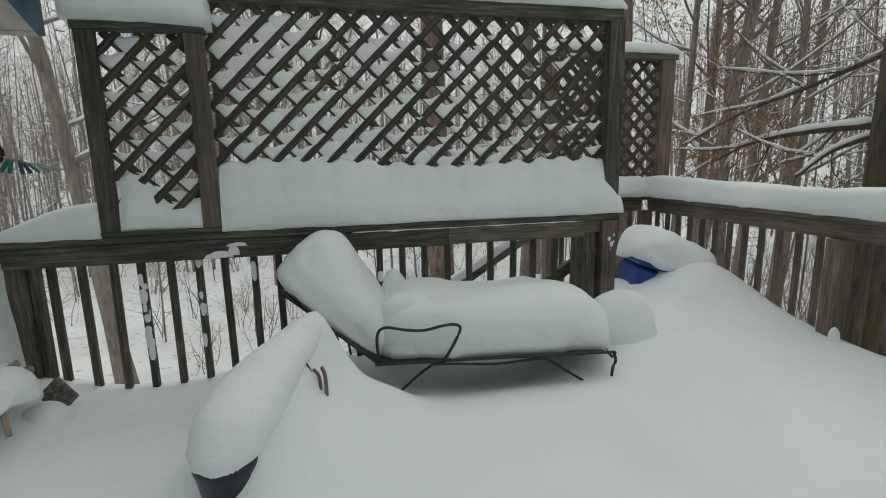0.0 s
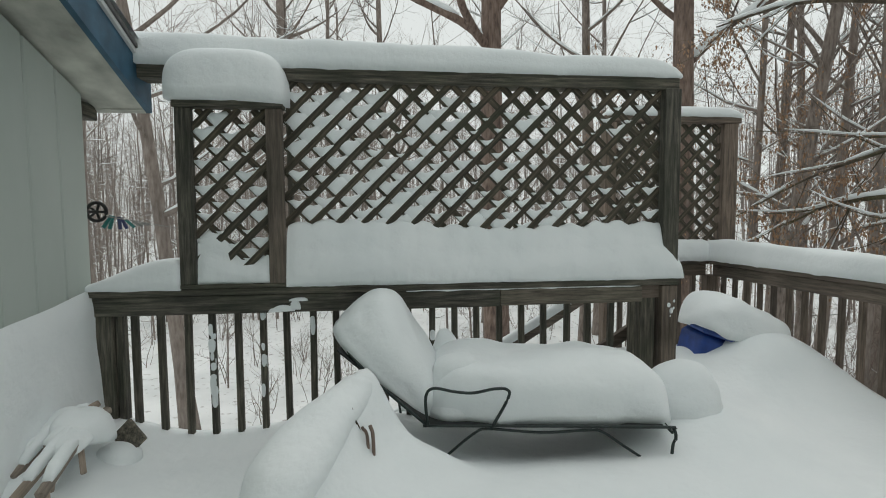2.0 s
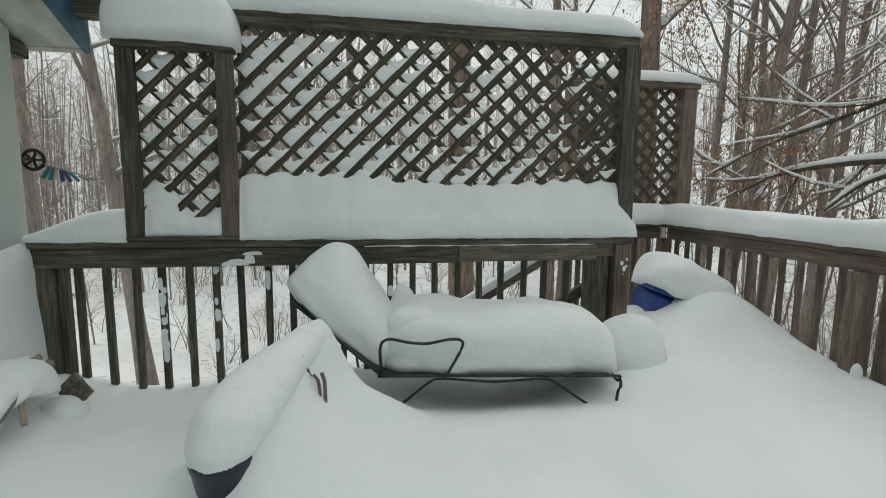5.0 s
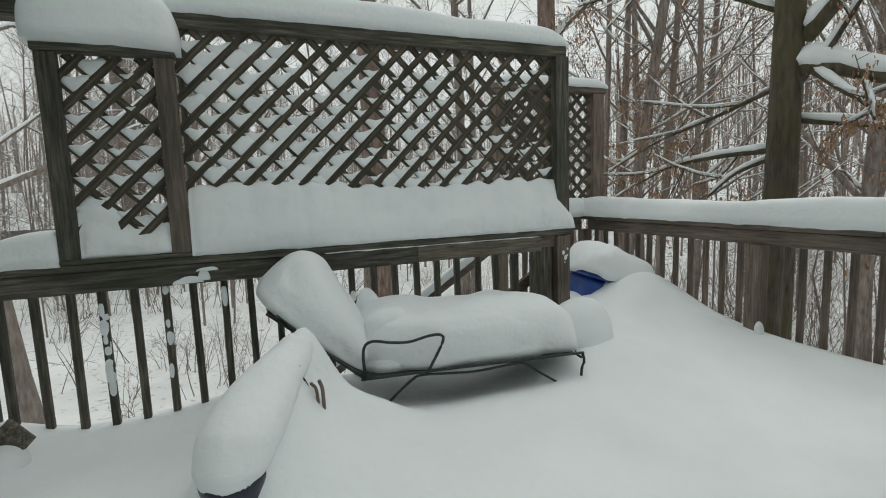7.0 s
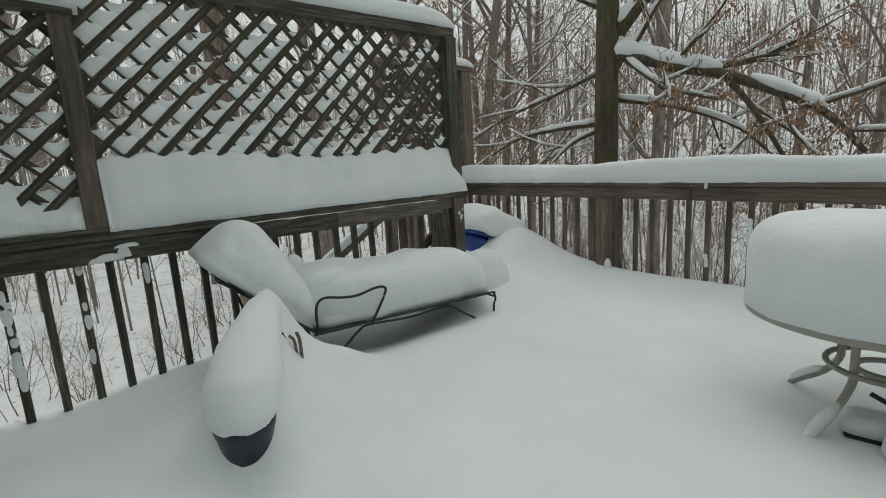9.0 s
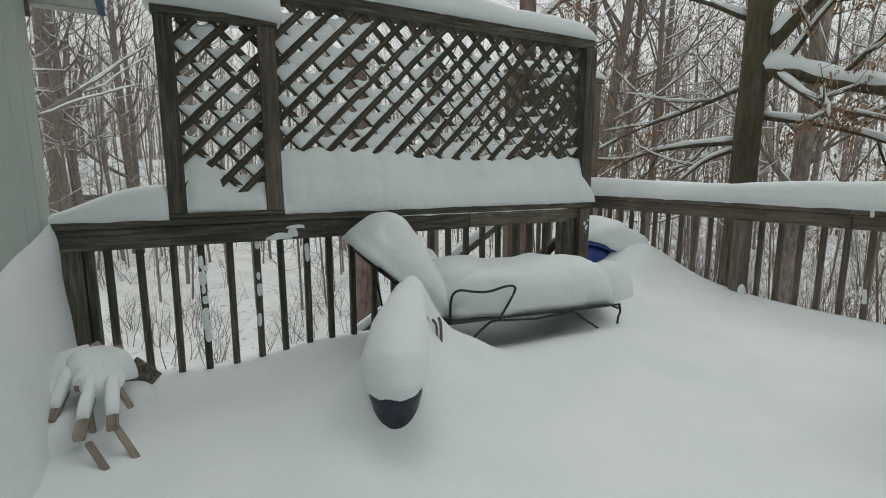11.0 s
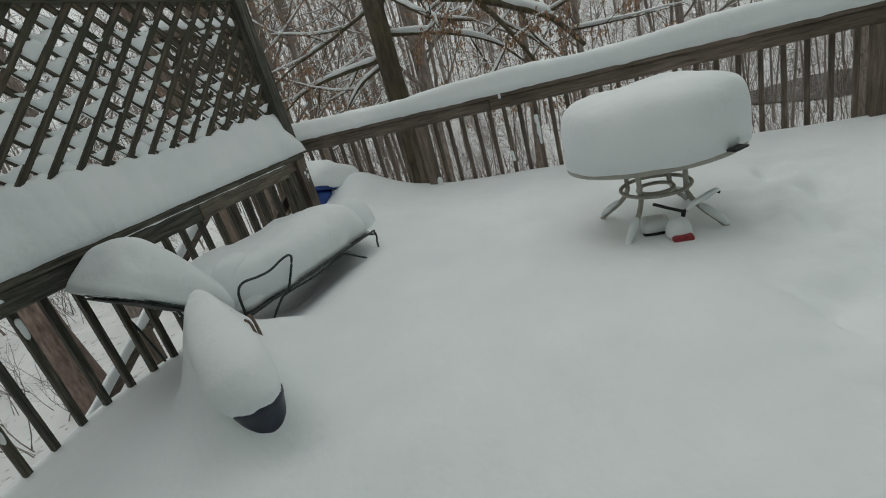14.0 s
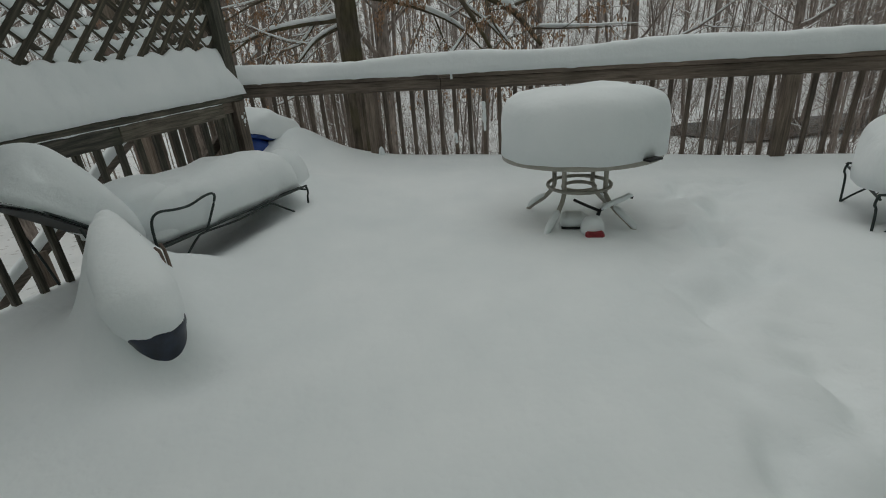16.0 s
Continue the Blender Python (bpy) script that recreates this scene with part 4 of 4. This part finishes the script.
tagged(pillow("table_snow", Matrix.Translation((TX, TY, TZ)) @ Matrix.Rotation(TA, 4, "Z"), 0.975, 0.825, 0.375, sq=0.9, top=0.40, seed=80, lump=0.018, nu=120, nv=44, skirt=0.01), "deep flat-topped block of snow on the table", "snow")
clip = thing("table_bracket", "dark clip on the table edge", "clip")
part("plate", box_bm(-0.05, 0.05, -0.09, 0.09, -0.006, 0.006, 0.003, None, Matrix.Translation((-0.525, -3.075, TZ + 0.006)) @ Matrix.Rotation(radians(-42), 4, "Z")), DARK, clip)
# folded branch-like frame and a red toy by the table foot
stick = thing("broken_branch", "forked dark branch with snow leaning by the table", "branch")
tube("stem", [(-0.53, -2.85, 0.30), (-0.52, -2.85, 0.38), (-0.50, -2.86, 0.435)], 0.012, DARK, stick, sides=7)
tube("fork", [(-0.50, -2.86, 0.43), (-0.47, -2.93, 0.47), (-0.45, -3.01, 0.505), (-0.45, -3.045, 0.50)], 0.009, DARK, stick, sides=7)
tube("fork", [(-0.50, -2.86, 0.43), (-0.52, -2.78, 0.47), (-0.53, -2.71, 0.505)], 0.009, DARK, stick, sides=7)
for i, (a, b) in enumerate((((-0.50, -2.87, 0.437), (-0.45, -3.04, 0.512)),)):
    tagged(loaf("branch_snow", a, b, 0.03, 0.03, 85 + i, 0.006, 0.02, 0.02), "snow on the forked branch", "snow")
tagged(pillow("snow_mound", pose(-0.57, -2.835, 0.325), 0.15, 0.13, 0.10, sq=0.9, top=0.8, seed=87, lump=0.02, nu=36, nv=14), "small snow mound on a red toy", "snow")
toy = thing("red_toy", "small red object peeping out under the snow", "toy", pose(-0.62, -2.84, 0.285, 0, 0, 10))
part("body", box_bm(-0.05, 0.05, -0.052, 0.052, 0.0, 0.065, 0.012), RED, toy)

# ---- heap of bare sticks by the wall ----
sticks = thing("stick_heap", "heap of bare wooden sticks leaning by the wall, snow on top", "wooden sticks")
BARS = [((-3.44, -0.36, 0.53), (-3.30, -0.34, 0.605)), ((-3.345, -0.66, 0.525), (-3.224, -0.385, 0.59)),
        ((-3.42, -0.56, 0.53), (-3.465, -0.70, 0.455)), ((-3.38, -0.53, 0.55), (-3.43, -0.745, 0.44)),
        ((-3.285, -0.55, 0.57), (-3.32, -0.893, 0.42)), ((-3.225, -0.66, 0.535), (-3.213, -0.907, 0.44))]
LEGS = [((-3.218, -0.86, 0.45), (-3.112, -1.015, 0.30)), ((-3.29, -0.911, 0.41), (-3.195, -1.07, 0.30)), ((-3.418, -0.684, 0.44), (-3.365, -0.80, 0.31)),
        ((-3.33, -0.60, 0.52), (-3.30, -0.73, 0.31)), ((-3.24, -0.60, 0.54), (-3.17, -0.70, 0.42))]


def stick(name, a, b, w, h):
    a, b = Vector(a), Vector(b)
    o = part(name, box_bm(0, (b - a).length, -w / 2, w / 2, -h / 2, h / 2, 0.005), CUTWOOD, sticks)
    o.matrix_basis = Matrix.Translation(a) @ (b - a).to_track_quat("X", "Z").to_matrix().to_4x4()


for a, b in BARS:
    stick("bar", a, b, 0.038, 0.032)
for a, b in LEGS:
    stick("leg", a, b, 0.024, 0.019)
part("board", box_bm(-0.012, 0.012, -0.07, 0.07, -0.06, 0.06, 0.003, None, Matrix.Translation((-3.16, -0.34, 0.42)) @ Matrix.Rotation(radians(66), 4, "Z") @ Matrix.Rotation(radians(40), 4, "X") @ Matrix.Rotation(radians(20), 4, "Y")), WOOD[1], sticks, "dark weathered board")
tagged(pillow("stick_snow", pose(-3.29, -0.47, 0.55, 12, 0, 10), 0.23, 0.30, 0.075, sq=0.95, top=0.75, seed=90, lump=0.04, skirt=0.09), "uneven snow draped over the bars", "snow")
tagged(pillow("stick_snow", pose(-3.39, -0.50, 0.53, 16, 0, -10), 0.20, 0.26, 0.06, sq=0.95, top=0.75, seed=91, lump=0.035, skirt=0.08), "uneven snow draped over the bars", "snow")
tagged(pillow("stick_snow", pose(-3.26, -0.62, 0.535, 22, 0, 5), 0.17, 0.20, 0.05, sq=0.95, top=0.75, seed=94, lump=0.03, skirt=0.08), "clump of snow caught between the bars", "snow")
for i, (a, b) in enumerate(BARS):
    a, b = Vector(a), Vector(b)
    lo, hi = (0.0, 0.7) if i < 2 else (0.0, 0.8)
    up = Vector((0, 0, 0.012))
    tagged(loaf("stick_snow", tuple(a.lerp(b, lo) + up), tuple(a.lerp(b, hi) + up), 0.046, 0.034, 92 + i, 0.03, 0.012, 0.05), "snow lying along a bar", "snow")
tagged(pillow("stick_snow", pose(-3.21, -0.37, 0.30), 0.22, 0.2, 0.11, sq=0.95, top=0.8, seed=101, lump=0.03), "snow heaped against the dark board", "snow")
tagged(pillow("stick_snow", pose(-3.42, -0.64, 0.22), 0.2, 0.40, 0.2, sq=0.9, top=0.7, seed=99, lump=0.04), "snow drift against the wall under the sticks", "snow")

# ---- clothes line ----
line = thing("clothes_line", "black clothes line pulley with rope and coloured pegs", "clothes line")
PW = Vector((-3.67, 0.39, 1.59))
ring = [(PW.x + 0.058 * math.cos(2 * math.pi * i / 24), PW.y, PW.z + 0.058 * math.sin(2 * math.pi * i / 24)) for i in range(25)]
tube("wheel_rim", ring, 0.011, DARK, line, per=1, sides=8)
for i in range(5):
    a = 2 * math.pi * i / 5
    tube("spoke", [PW, PW + Vector((0.056 * math.cos(a), 0, 0.056 * math.sin(a)))], 0.008, DARK, line, per=1, sides=6)
tube("bracket", [PW, PW + Vector((0, -0.1, 0)), PW + Vector((0, -0.36, 0.0))], 0.010, DARK, line, sides=6)
END = Vector((-9.3, 16.4, 1.35))
tube("rope", [PW + Vector((0.05, 0.02, -0.03)), PW.lerp(END, 0.5) - Vector((0, 0, 0.1)), END], 0.005, ROPE, line, sides=5)
for i, (u, mt) in enumerate(((0.022, TEAL), (0.03, TEAL), (0.05, NAVY), (0.062, NAVY), (0.08, TEAL), (0.11, ROPE), (0.14, ROPE))):
    p = PW.lerp(END, u) - Vector((0, 0, 0.05 + 0.1 * u))
    part("peg", box_bm(-0.012, 0.012, -0.008, 0.008, -0.06, 0.04, 0.002, None, Matrix.Translation(p) @ Matrix.Rotation(radians(35 - 20 * i), 4, "Y")), mt, line)

# ---- trees ----
def grow(rnd, start, way, length, r0, depth, out, bend=0.25, sink=0.0, kids=5, spread=0.9, rise=0.12):
    """Recursive limbs: appends (points, radii, depth) to out."""
    n = max(3, int(4 + length * 1.2)) if depth < 3 else 3
    pts, rad = [Vector(start)], [r0]
    d = Vector(way).normalized()
    for i in range(n):
        d = (d + Vector((rnd.uniform(-1, 1), rnd.uniform(-1, 1), rnd.uniform(-0.7, 0.9))) * bend * 0.5 + Vector((0, 0, rise - sink * i / n))).normalized()
        pts.append(pts[-1] + d * (length / n))
        rad.append(r0 * (1 - 0.78 * (i + 1) / n))
    out.append((pts, rad, depth))
    if depth >= 4 or r0 < 0.004:
        return
    for c in range(kids):
        u = rnd.uniform(0.25, 0.98)
        k = min(int(u * n), n - 1)
        p = pts[k].lerp(pts[k + 1], u * n - k)
        ax = (pts[k + 1] - pts[k]).normalized()
        side = ax.cross(Vector((rnd.uniform(-1, 1), rnd.uniform(-1, 1), rnd.uniform(-1, 1)))).normalized()
        nd = (ax * rnd.uniform(0.5, 0.9) + side * spread).normalized()
        grow(rnd, p, nd, length * rnd.uniform(0.36, 0.62), max(0.003, rad[k] * rnd.uniform(0.4, 0.62)), depth + 1, out, bend * 1.15, sink, max(2, kids - 1), spread, rise)


def snow_on(limbs, verts, faces, rnd, amount=1.0, least=0.003):
    for pts, rad, dp in limbs:
        run, rr = [], []
        for i in range(len(pts)):
            a, b = pts[max(i - 1, 0)], pts[min(i + 1, len(pts) - 1)]
            flat = (b - a).normalized()
            ok = abs(flat.z) < 0.72 and rad[i] > least and rnd.random() < 0.93
            if ok:
                run.append(pts[i] + Vector((0, 0, rad[i] * 0.7 + 0.006 * amount)))
                rr.append((rad[i] * 0.8 + min(0.010 * amount, 0.006 + 0.5 * rad[i])) * rnd.uniform(0.75, 1.2))
            if (not ok or i == len(pts) - 1) and run:
                if len(run) > 1:
                    rr[0] *= 0.5
                    rr[-1] *= 0.4
                    tube_data(run, rr, 5 if max(rr) > 0.03 else 4, verts, faces, True)
                run, rr = [], []


def tree(x, y, r, lean, height, seed, bark=BARK, label="", limbs=(), kids=7, first=0.35, depth0=1, leaves=0, snow=1.0, plaster=True):
    rnd = random.Random(seed)
    z0 = ground_z(x, y) - 0.2
    t = thing("tree", label or "bare snow-dusted woodland tree with grey bark", "tree", pose(x, y, 0), "woodland trees")
    n = 10
    pts, rad = [], []
    wob = rnd.uniform(0, 6)
    for i in range(n + 1):
        u = i / n
        h = z0 + height * u
        s = h - 1.5
        pts.append(Vector((lean[0] * s + 0.08 * math.sin(u * 5 + wob), lean[1] * s + 0.08 * math.cos(u * 4 + wob), h)))
        rad.append(r * (1.12 - 0.75 * u) * (1.35 if i == 0 else 1))
    v, f = [], []
    tube_data(smooth_path(pts, 3), [rad[min(int(i / 3), n)] + (rad[min(int(i / 3) + 1, n)] - rad[min(int(i / 3), n)]) * (i % 3) / 3 for i in range(3 * n + 1)], 12, v, f)
    link_mesh("trunk", v, f, bark, t, "", True)
    out = []
    for path, r0, ch in limbs:
        pp = [Vector(p) - Vector((x, y, 0)) for p in path]
        sp = smooth_path(pp, 4)
        rr = [r0 * (1 - 0.7 * i / (len(sp) - 1)) for i in range(len(sp))]
        out.append((sp, rr, 1))
        for c in range(ch):
            k = rnd.randrange(2, len(sp) - 1)
            ax = (sp[k + 1] - sp[k]).normalized()
            side = ax.cross(Vector((rnd.uniform(-1, 1), rnd.uniform(-1, 1), rnd.uniform(-0.6, 0.6)))).normalized()
            grow(rnd, sp[k], ax * 0.7 + side * 0.8, rnd.uniform(0.7, 1.7), rr[k] * 0.45, 2, out, 0.35, 0.1, 4)
    for c in range(kids):
        u = first + (0.97 - first) * (c + rnd.random()) / max(kids, 1)
        k = min(int(u * n), n - 1)
        p = pts[k].lerp(pts[k + 1], u * n - k)
        a = rnd.uniform(0, 2 * math.pi)
        up = rnd.uniform(0.15, 1.1)
        grow(rnd, p, (math.cos(a), math.sin(a), up), height * rnd.uniform(0.16, 0.32) * (1.2 - 0.5 * u), rad[k] * rnd.uniform(0.28, 0.5), depth0, out, 0.3, 0.12, 5)
    v, f = [], []
    for p, rr, dp in out:
        tube_data(p, rr, 7 if rr[0] > 0.05 else (5 if rr[0] > 0.015 else 3), v, f, False)
    tagged(link_mesh("crown", v, f, bark, t, "", True), kind="stuff")
    v, f = [], []
    snow_on(out, v, f, rnd, snow)
    if v:
        tagged(link_mesh("branch_snow", v, f, SNOW, t, "snow lying along the branches", True), kind="stuff")
    if leaves:
        v, f = [], []
        tips = [p for p, rr, dp in out if dp >= 2 and p[-1].z < 5.0] or [p for p, rr, dp in out]
        for i in range(leaves):
            p = rnd.choice(tips)
            c = p[-1].lerp(p[0], rnd.random()) + Vector((rnd.uniform(-0.05, 0.05), rnd.uniform(-0.05, 0.05), rnd.uniform(-0.09, 0)))
            if c.z > 5.5:
                continue
            a, b = rnd.uniform(0, 6.28), rnd.uniform(0.014, 0.033)
            e1 = Vector((math.cos(a), math.sin(a), rnd.uniform(-0.5, 0.5))) * b * 0.55
            e2 = Vector((rnd.uniform(-0.3, 0.3), rnd.uniform(-0.3, 0.3), -1)) * b
            k = len(v)
            cup = e1.cross(e2).normalized() * b * 0.25
            v += [c, c + e1 * 0.8 + e2 * 0.5 + cup, c + e1 * 0.5 + e2 * 1.2, c + e2 * 1.7, c - e1 * 0.5 + e2 * 1.2, c - e1 * 0.8 + e2 * 0.5 + cup]
            f += [(k, k + 1, k + 2, k + 3), (k, k + 3, k + 4, k + 5)]
        tagged(link_mesh("dry_leaves", v, f, LEAF, t, "withered orange-brown oak leaves"), kind="stuff")
    return t


# the big oak beyond the east railing
OX, OY = 3.12, 0.545


def oak_limb(*pts):
    """Limb points given as metres north of the trunk, height, and metres east of it."""
    return [(OX + e, OY + n, z) for n, z, e in pts]


tree(OX, OY + 0.02, 0.168, (0.0, -0.035), 12.5, 11, BARK_OAK, "large mossy oak with snow-laden limbs and withered leaves", [
    (oak_limb((-0.08, 2.42, 0), (-0.29, 2.53, -0.04), (-0.82, 2.31, 0), (-1.35, 2.14, 0), (-1.91, 1.87, 0), (-2.28, 1.64, 0), (-2.6, 1.26, 0)), 0.088, 9),
    (oak_limb((-1.39, 2.11, 0), (-1.68, 1.77, -0.08), (-2.0, 1.25, -0.12), (-2.2, 0.86, -0.15)), 0.04, 4),
    (oak_limb((0.1, 1.75, 0), (0.8, 1.72, -0.08), (1.46, 1.63, -0.08), (1.92, 1.42, -0.15)), 0.034, 7),
    (oak_limb((0.06, 1.68, 0), (0.45, 1.52, -0.1), (0.77, 1.25, -0.15)), 0.026, 4),
    (oak_limb((0.1, 2.39, 0), (0.77, 2.16, -0.15), (1.47, 1.95, -0.3), (2.41, 1.52, -0.45)), 0.026, 9),
    (oak_limb((-0.17, 2.82, 0), (-0.64, 3.17, -0.08), (-1.5, 3.68, -0.15), (-2.44, 3.91, -0.15)), 0.085, 8),
    (oak_limb((0.06, 3.13, 0), (0.53, 3.44, -0.4), (1.16, 3.68, -0.8), (2.1, 3.8, -1.0)), 0.03, 8),
    (oak_limb((-0.1, 2.03, 0), (-0.73, 1.87, 0.4), (-1.35, 1.56, 0.65), (-1.9, 1.01, 0.7)), 0.034, 7),
], 9, 0.4, 1, 10000, 4.5)
tree(0.18, 6.05, 0.235, (-0.006, 0.0), 16, 12, BARK_RED, "stout reddish-barked tree with a long snowy limb", [
    ([(0.1, 6.05, 4.7), (-0.5, 6.1, 5.15), (-1.45, 6.2, 5.62), (-2.0, 6.2, 5.95), (-2.66, 6.2, 5.85), (-3.3, 6.1, 5.55), (-3.9, 6.0, 5.45)], 0.085, 8),
], 12, 0.42, 1, 0, 3.0)
tree(3.03, 4.8, 0.20, (0.01, 0.0), 15, 13, BARK_RED, "stout reddish-barked tree behind the lattice screen", [
    ([(3.1, 4.8, 4.0), (3.7, 4.6, 4.6), (4.4, 4.3, 5.0), (5.2, 4.0, 5.2), (6.0, 3.7, 5.15)], 0.06, 8),
], 12, 0.42, 1, 700, 2.5)
tree(-6.94, 6.0, 0.11, (0.0, 0.0), 13, 61, BARK_MID, "slim grey-brown tree in the yard", (), 14, 0.3, 1, 0)
tree(-5.86, 6.0, 0.125, (-0.12, 0.0), 13, 62, BARK_MID, "leaning grey-brown tree in the yard", (), 14, 0.3, 1, 0)
TREES = [
    (3.2, 9.2, 0.17, (0.0, 0.0), 16), (-4.7, 11.0, 0.17, (-0.01, 0.0), 15), (-1.95, 12.2, 0.15, (-0.02, 0.0), 14), (-3.4, 13.2, 0.08, (0.0, 0.0), 12),
    (5.76, 6.5, 0.11, (0.02, 0.0), 13),
    (7.4, 7.7, 0.14, (0.02, 0.0), 15), (5.65, 5.2, 0.17, (0.11, -0.06), 15), (6.7, 5.6, 0.12, (0.09, 0.0), 14), (-4.5, 11.2, 0.10, (-0.02, 0.0), 13),
    (-3.25, 9.2, 0.09, (0.0, 0.0), 11), (8.9, 6.4, 0.13, (0.05, 0.0), 14), (9.8, 3.1, 0.15, (0.04, 0.03), 14), (7.3, 1.9, 0.16, (0.06, -0.03), 13),
    (6.6, 4.7, 0.10, (0.03, 0.02), 12), (11.5, 0.6, 0.13, (0.0, -0.05), 14), (10.0, -1.2, 0.11, (0.03, 0.0), 13), (14.5, -3.6, 0.16, (0.0, 0.03), 15),
    (9.6, 9.5, 0.16, (-0.03, 0.0), 15), (1.6, 13.5, 0.14, (0.02, 0.0), 15), (4.9, 12.0, 0.13, (0.0, 0.0), 15), (12.0, -7.2, 0.15, (0, 0.02), 14)]
for i, (x, y, r, ln, h) in enumerate(TREES):
    if x < 0:
        x, y, r, h = -1.9 + 2.3 * (x + 1.9), -2.75 + 2.3 * (y + 2.75), 2.2 * r, 1.6 * h
    else:
        r *= 0.78
    lf = 1300 if x > 4 and y < 8 else 0
    tree(x, y, r, ln, h, 100 + i, (BARK, BARK_MID, BARK)[i % 3], "", (), 18, 0.2, 1, lf)


# ---- far woods and brush ----
def woods(name, count, seed, place, mat, label, kids, hmin, hmax, rmin, rmax):
    rnd = random.Random(seed)
    v, f, sv, sf = [], [], [], []
    for i in range(count):
        x, y = place(rnd)
        z = ground_z(max(-60, min(90, x)), max(-60, min(90, y))) - 0.2
        out = []
        h, r = rnd.uniform(hmin, hmax), rnd.uniform(rmin, rmax)
        top = Vector((x + rnd.uniform(-0.08, 0.08) * h, y + rnd.uniform(-0.08, 0.08) * h, z + h))
        base = Vector((x, y, z))
        mid = base.lerp(top, 0.5) + Vector((rnd.uniform(-0.3, 0.3), rnd.uniform(-0.3, 0.3), 0))
        out.append(([base, mid, top], [r, r * 0.7, r * 0.15], 0))
        for c in range(kids):
            u = rnd.uniform(0.12, 0.95)
            p = base.lerp(mid, u * 2) if u < 0.5 else mid.lerp(top, u * 2 - 1)
            a = rnd.uniform(0, 6.283)
            grow(rnd, p, (math.cos(a), math.sin(a), rnd.uniform(0, 1.2)), h * rnd.uniform(0.08, 0.24), max(r * rnd.uniform(0.15, 0.4), 0.008), 3, out, 0.75, 0.15, 3)
        for p, rr, dp in out:
            tube_data(p, rr, 5 if dp == 0 else 3, v, f, False)
        snow_on(out, sv, sf, rnd, 1.3, 0.007)
    tagged(link_mesh(name, v, f, mat, None, "", True), label, "woods", kind="stuff")
    if sv:
        tagged(link_mesh(name + "_snow", sv, sf, SNOW, None, "", True), "snow on the far branches", "snow", kind="stuff")


def ring(r0, r1, a0, a1):
    return lambda rnd: (lambda d, a: (d * math.cos(a) - 1.5, d * math.sin(a) - 1.0))(math.sqrt(rnd.uniform(r0 * r0, r1 * r1)), radians(rnd.uniform(a0, a1)))


# haze over these woods comes from the paler bark colours, not from air
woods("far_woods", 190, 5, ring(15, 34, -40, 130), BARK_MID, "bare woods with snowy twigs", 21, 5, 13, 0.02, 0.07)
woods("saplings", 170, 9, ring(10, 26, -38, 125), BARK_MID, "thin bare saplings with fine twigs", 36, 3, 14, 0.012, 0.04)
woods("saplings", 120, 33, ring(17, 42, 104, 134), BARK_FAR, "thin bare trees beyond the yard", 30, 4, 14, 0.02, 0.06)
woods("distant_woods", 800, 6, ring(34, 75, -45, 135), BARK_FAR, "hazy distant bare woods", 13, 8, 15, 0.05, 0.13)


def brush(name, count, seed, place, mat, label, hmax):
    rnd = random.Random(seed)
    v, f, sv, sf = [], [], [], []
    for i in range(count):
        x, y = place(rnd)
        z = ground_z(x, y)
        for s in range(rnd.randrange(3, 7)):
            out = []
            grow(rnd, (x + rnd.uniform(-0.2, 0.2), y + rnd.uniform(-0.2, 0.2), z), (rnd.uniform(-0.6, 0.6), rnd.uniform(-0.6, 0.6), 1), rnd.uniform(0.5, 1) * hmax, rnd.uniform(0.005, 0.013), 2, out, 0.45, 0.15, 4)
            for p, rr, dp in out:
                tube_data(p, rr, 3, v, f, False)
            snow_on(out, sv, sf, rnd, 0.7, 0.004)
    tagged(link_mesh(name, v, f, mat, None, "", True), label, "brush", kind="stuff")
    tagged(link_mesh(name + "_snow", sv, sf, SNOW, None, "", True), "snow on the brush twigs", "snow", kind="stuff")


brush("brush", 48, 7, lambda r: (r.uniform(-14, 5), r.uniform(8.5, 18)), BARK, "thin bare brush growing out of the snow", 1.9)
brush("brush", 260, 8, lambda r: (r.uniform(7, 30), r.uniform(-16, 11)), BARK_RED, "bare reddish brush on the slope", 2.4)
brush("brush", 380, 12, lambda r: (r.uniform(16, 46), r.uniform(-30, 16)), BARK_MID, "dense bare thicket on the far slope", 4.0)
brush("brush", 120, 10, lambda r: (r.uniform(5, 13), r.uniform(-10, 7)), BARK_MID, "bare grey brush close behind the railing", 2.3)
brush("brush", 30, 21, lambda r: (r.uniform(-4.6, 0.6), r.uniform(5.8, 10.5)), BARK_MID, "sparse thin brush in the yard below the railing", 1.25)

# ---- neighbour's house among the trees ----
nb = thing("neighbour_house", "low grey house with a snow-covered roof among the trees", "house", Matrix.Translation((-10.5, 40, -1.6)) @ Matrix.Rotation(radians(8), 4, "Z"))
part("wall", box_bm(-7, 7, -4, 4, -4, 1.7, 0.02), FARWALL, nb)
bm = bmesh.new()
pv = [bm.verts.new(p) for p in ((-7.5, -4.6, 1.6), (7.5, -4.6, 1.6), (7.5, 0, 4.0), (-7.5, 0, 4.0), (-7.5, 4.6, 1.6), (7.5, 4.6, 1.6))]
for q in ((0, 1, 2, 3), (3, 2, 5, 4), (0, 3, 4), (1, 5, 2), (0, 4, 5, 1)):
    bm.faces.new([pv[k] for k in q])
part("roof", bm, SNOW, nb, "snow-covered roof")
for x in (-5, -2, 1.5, 4.8):
    w = part("window", box_bm(x - 0.55, x + 0.55, -4.06, -3.99, 0.0, 1.2, 0.01), WHITE_TRIM, nb)
    part("pane", box_bm(x - 0.47, x + 0.47, -4.075, -4.05, 0.08, 1.12, 0.0), GLASS, w)
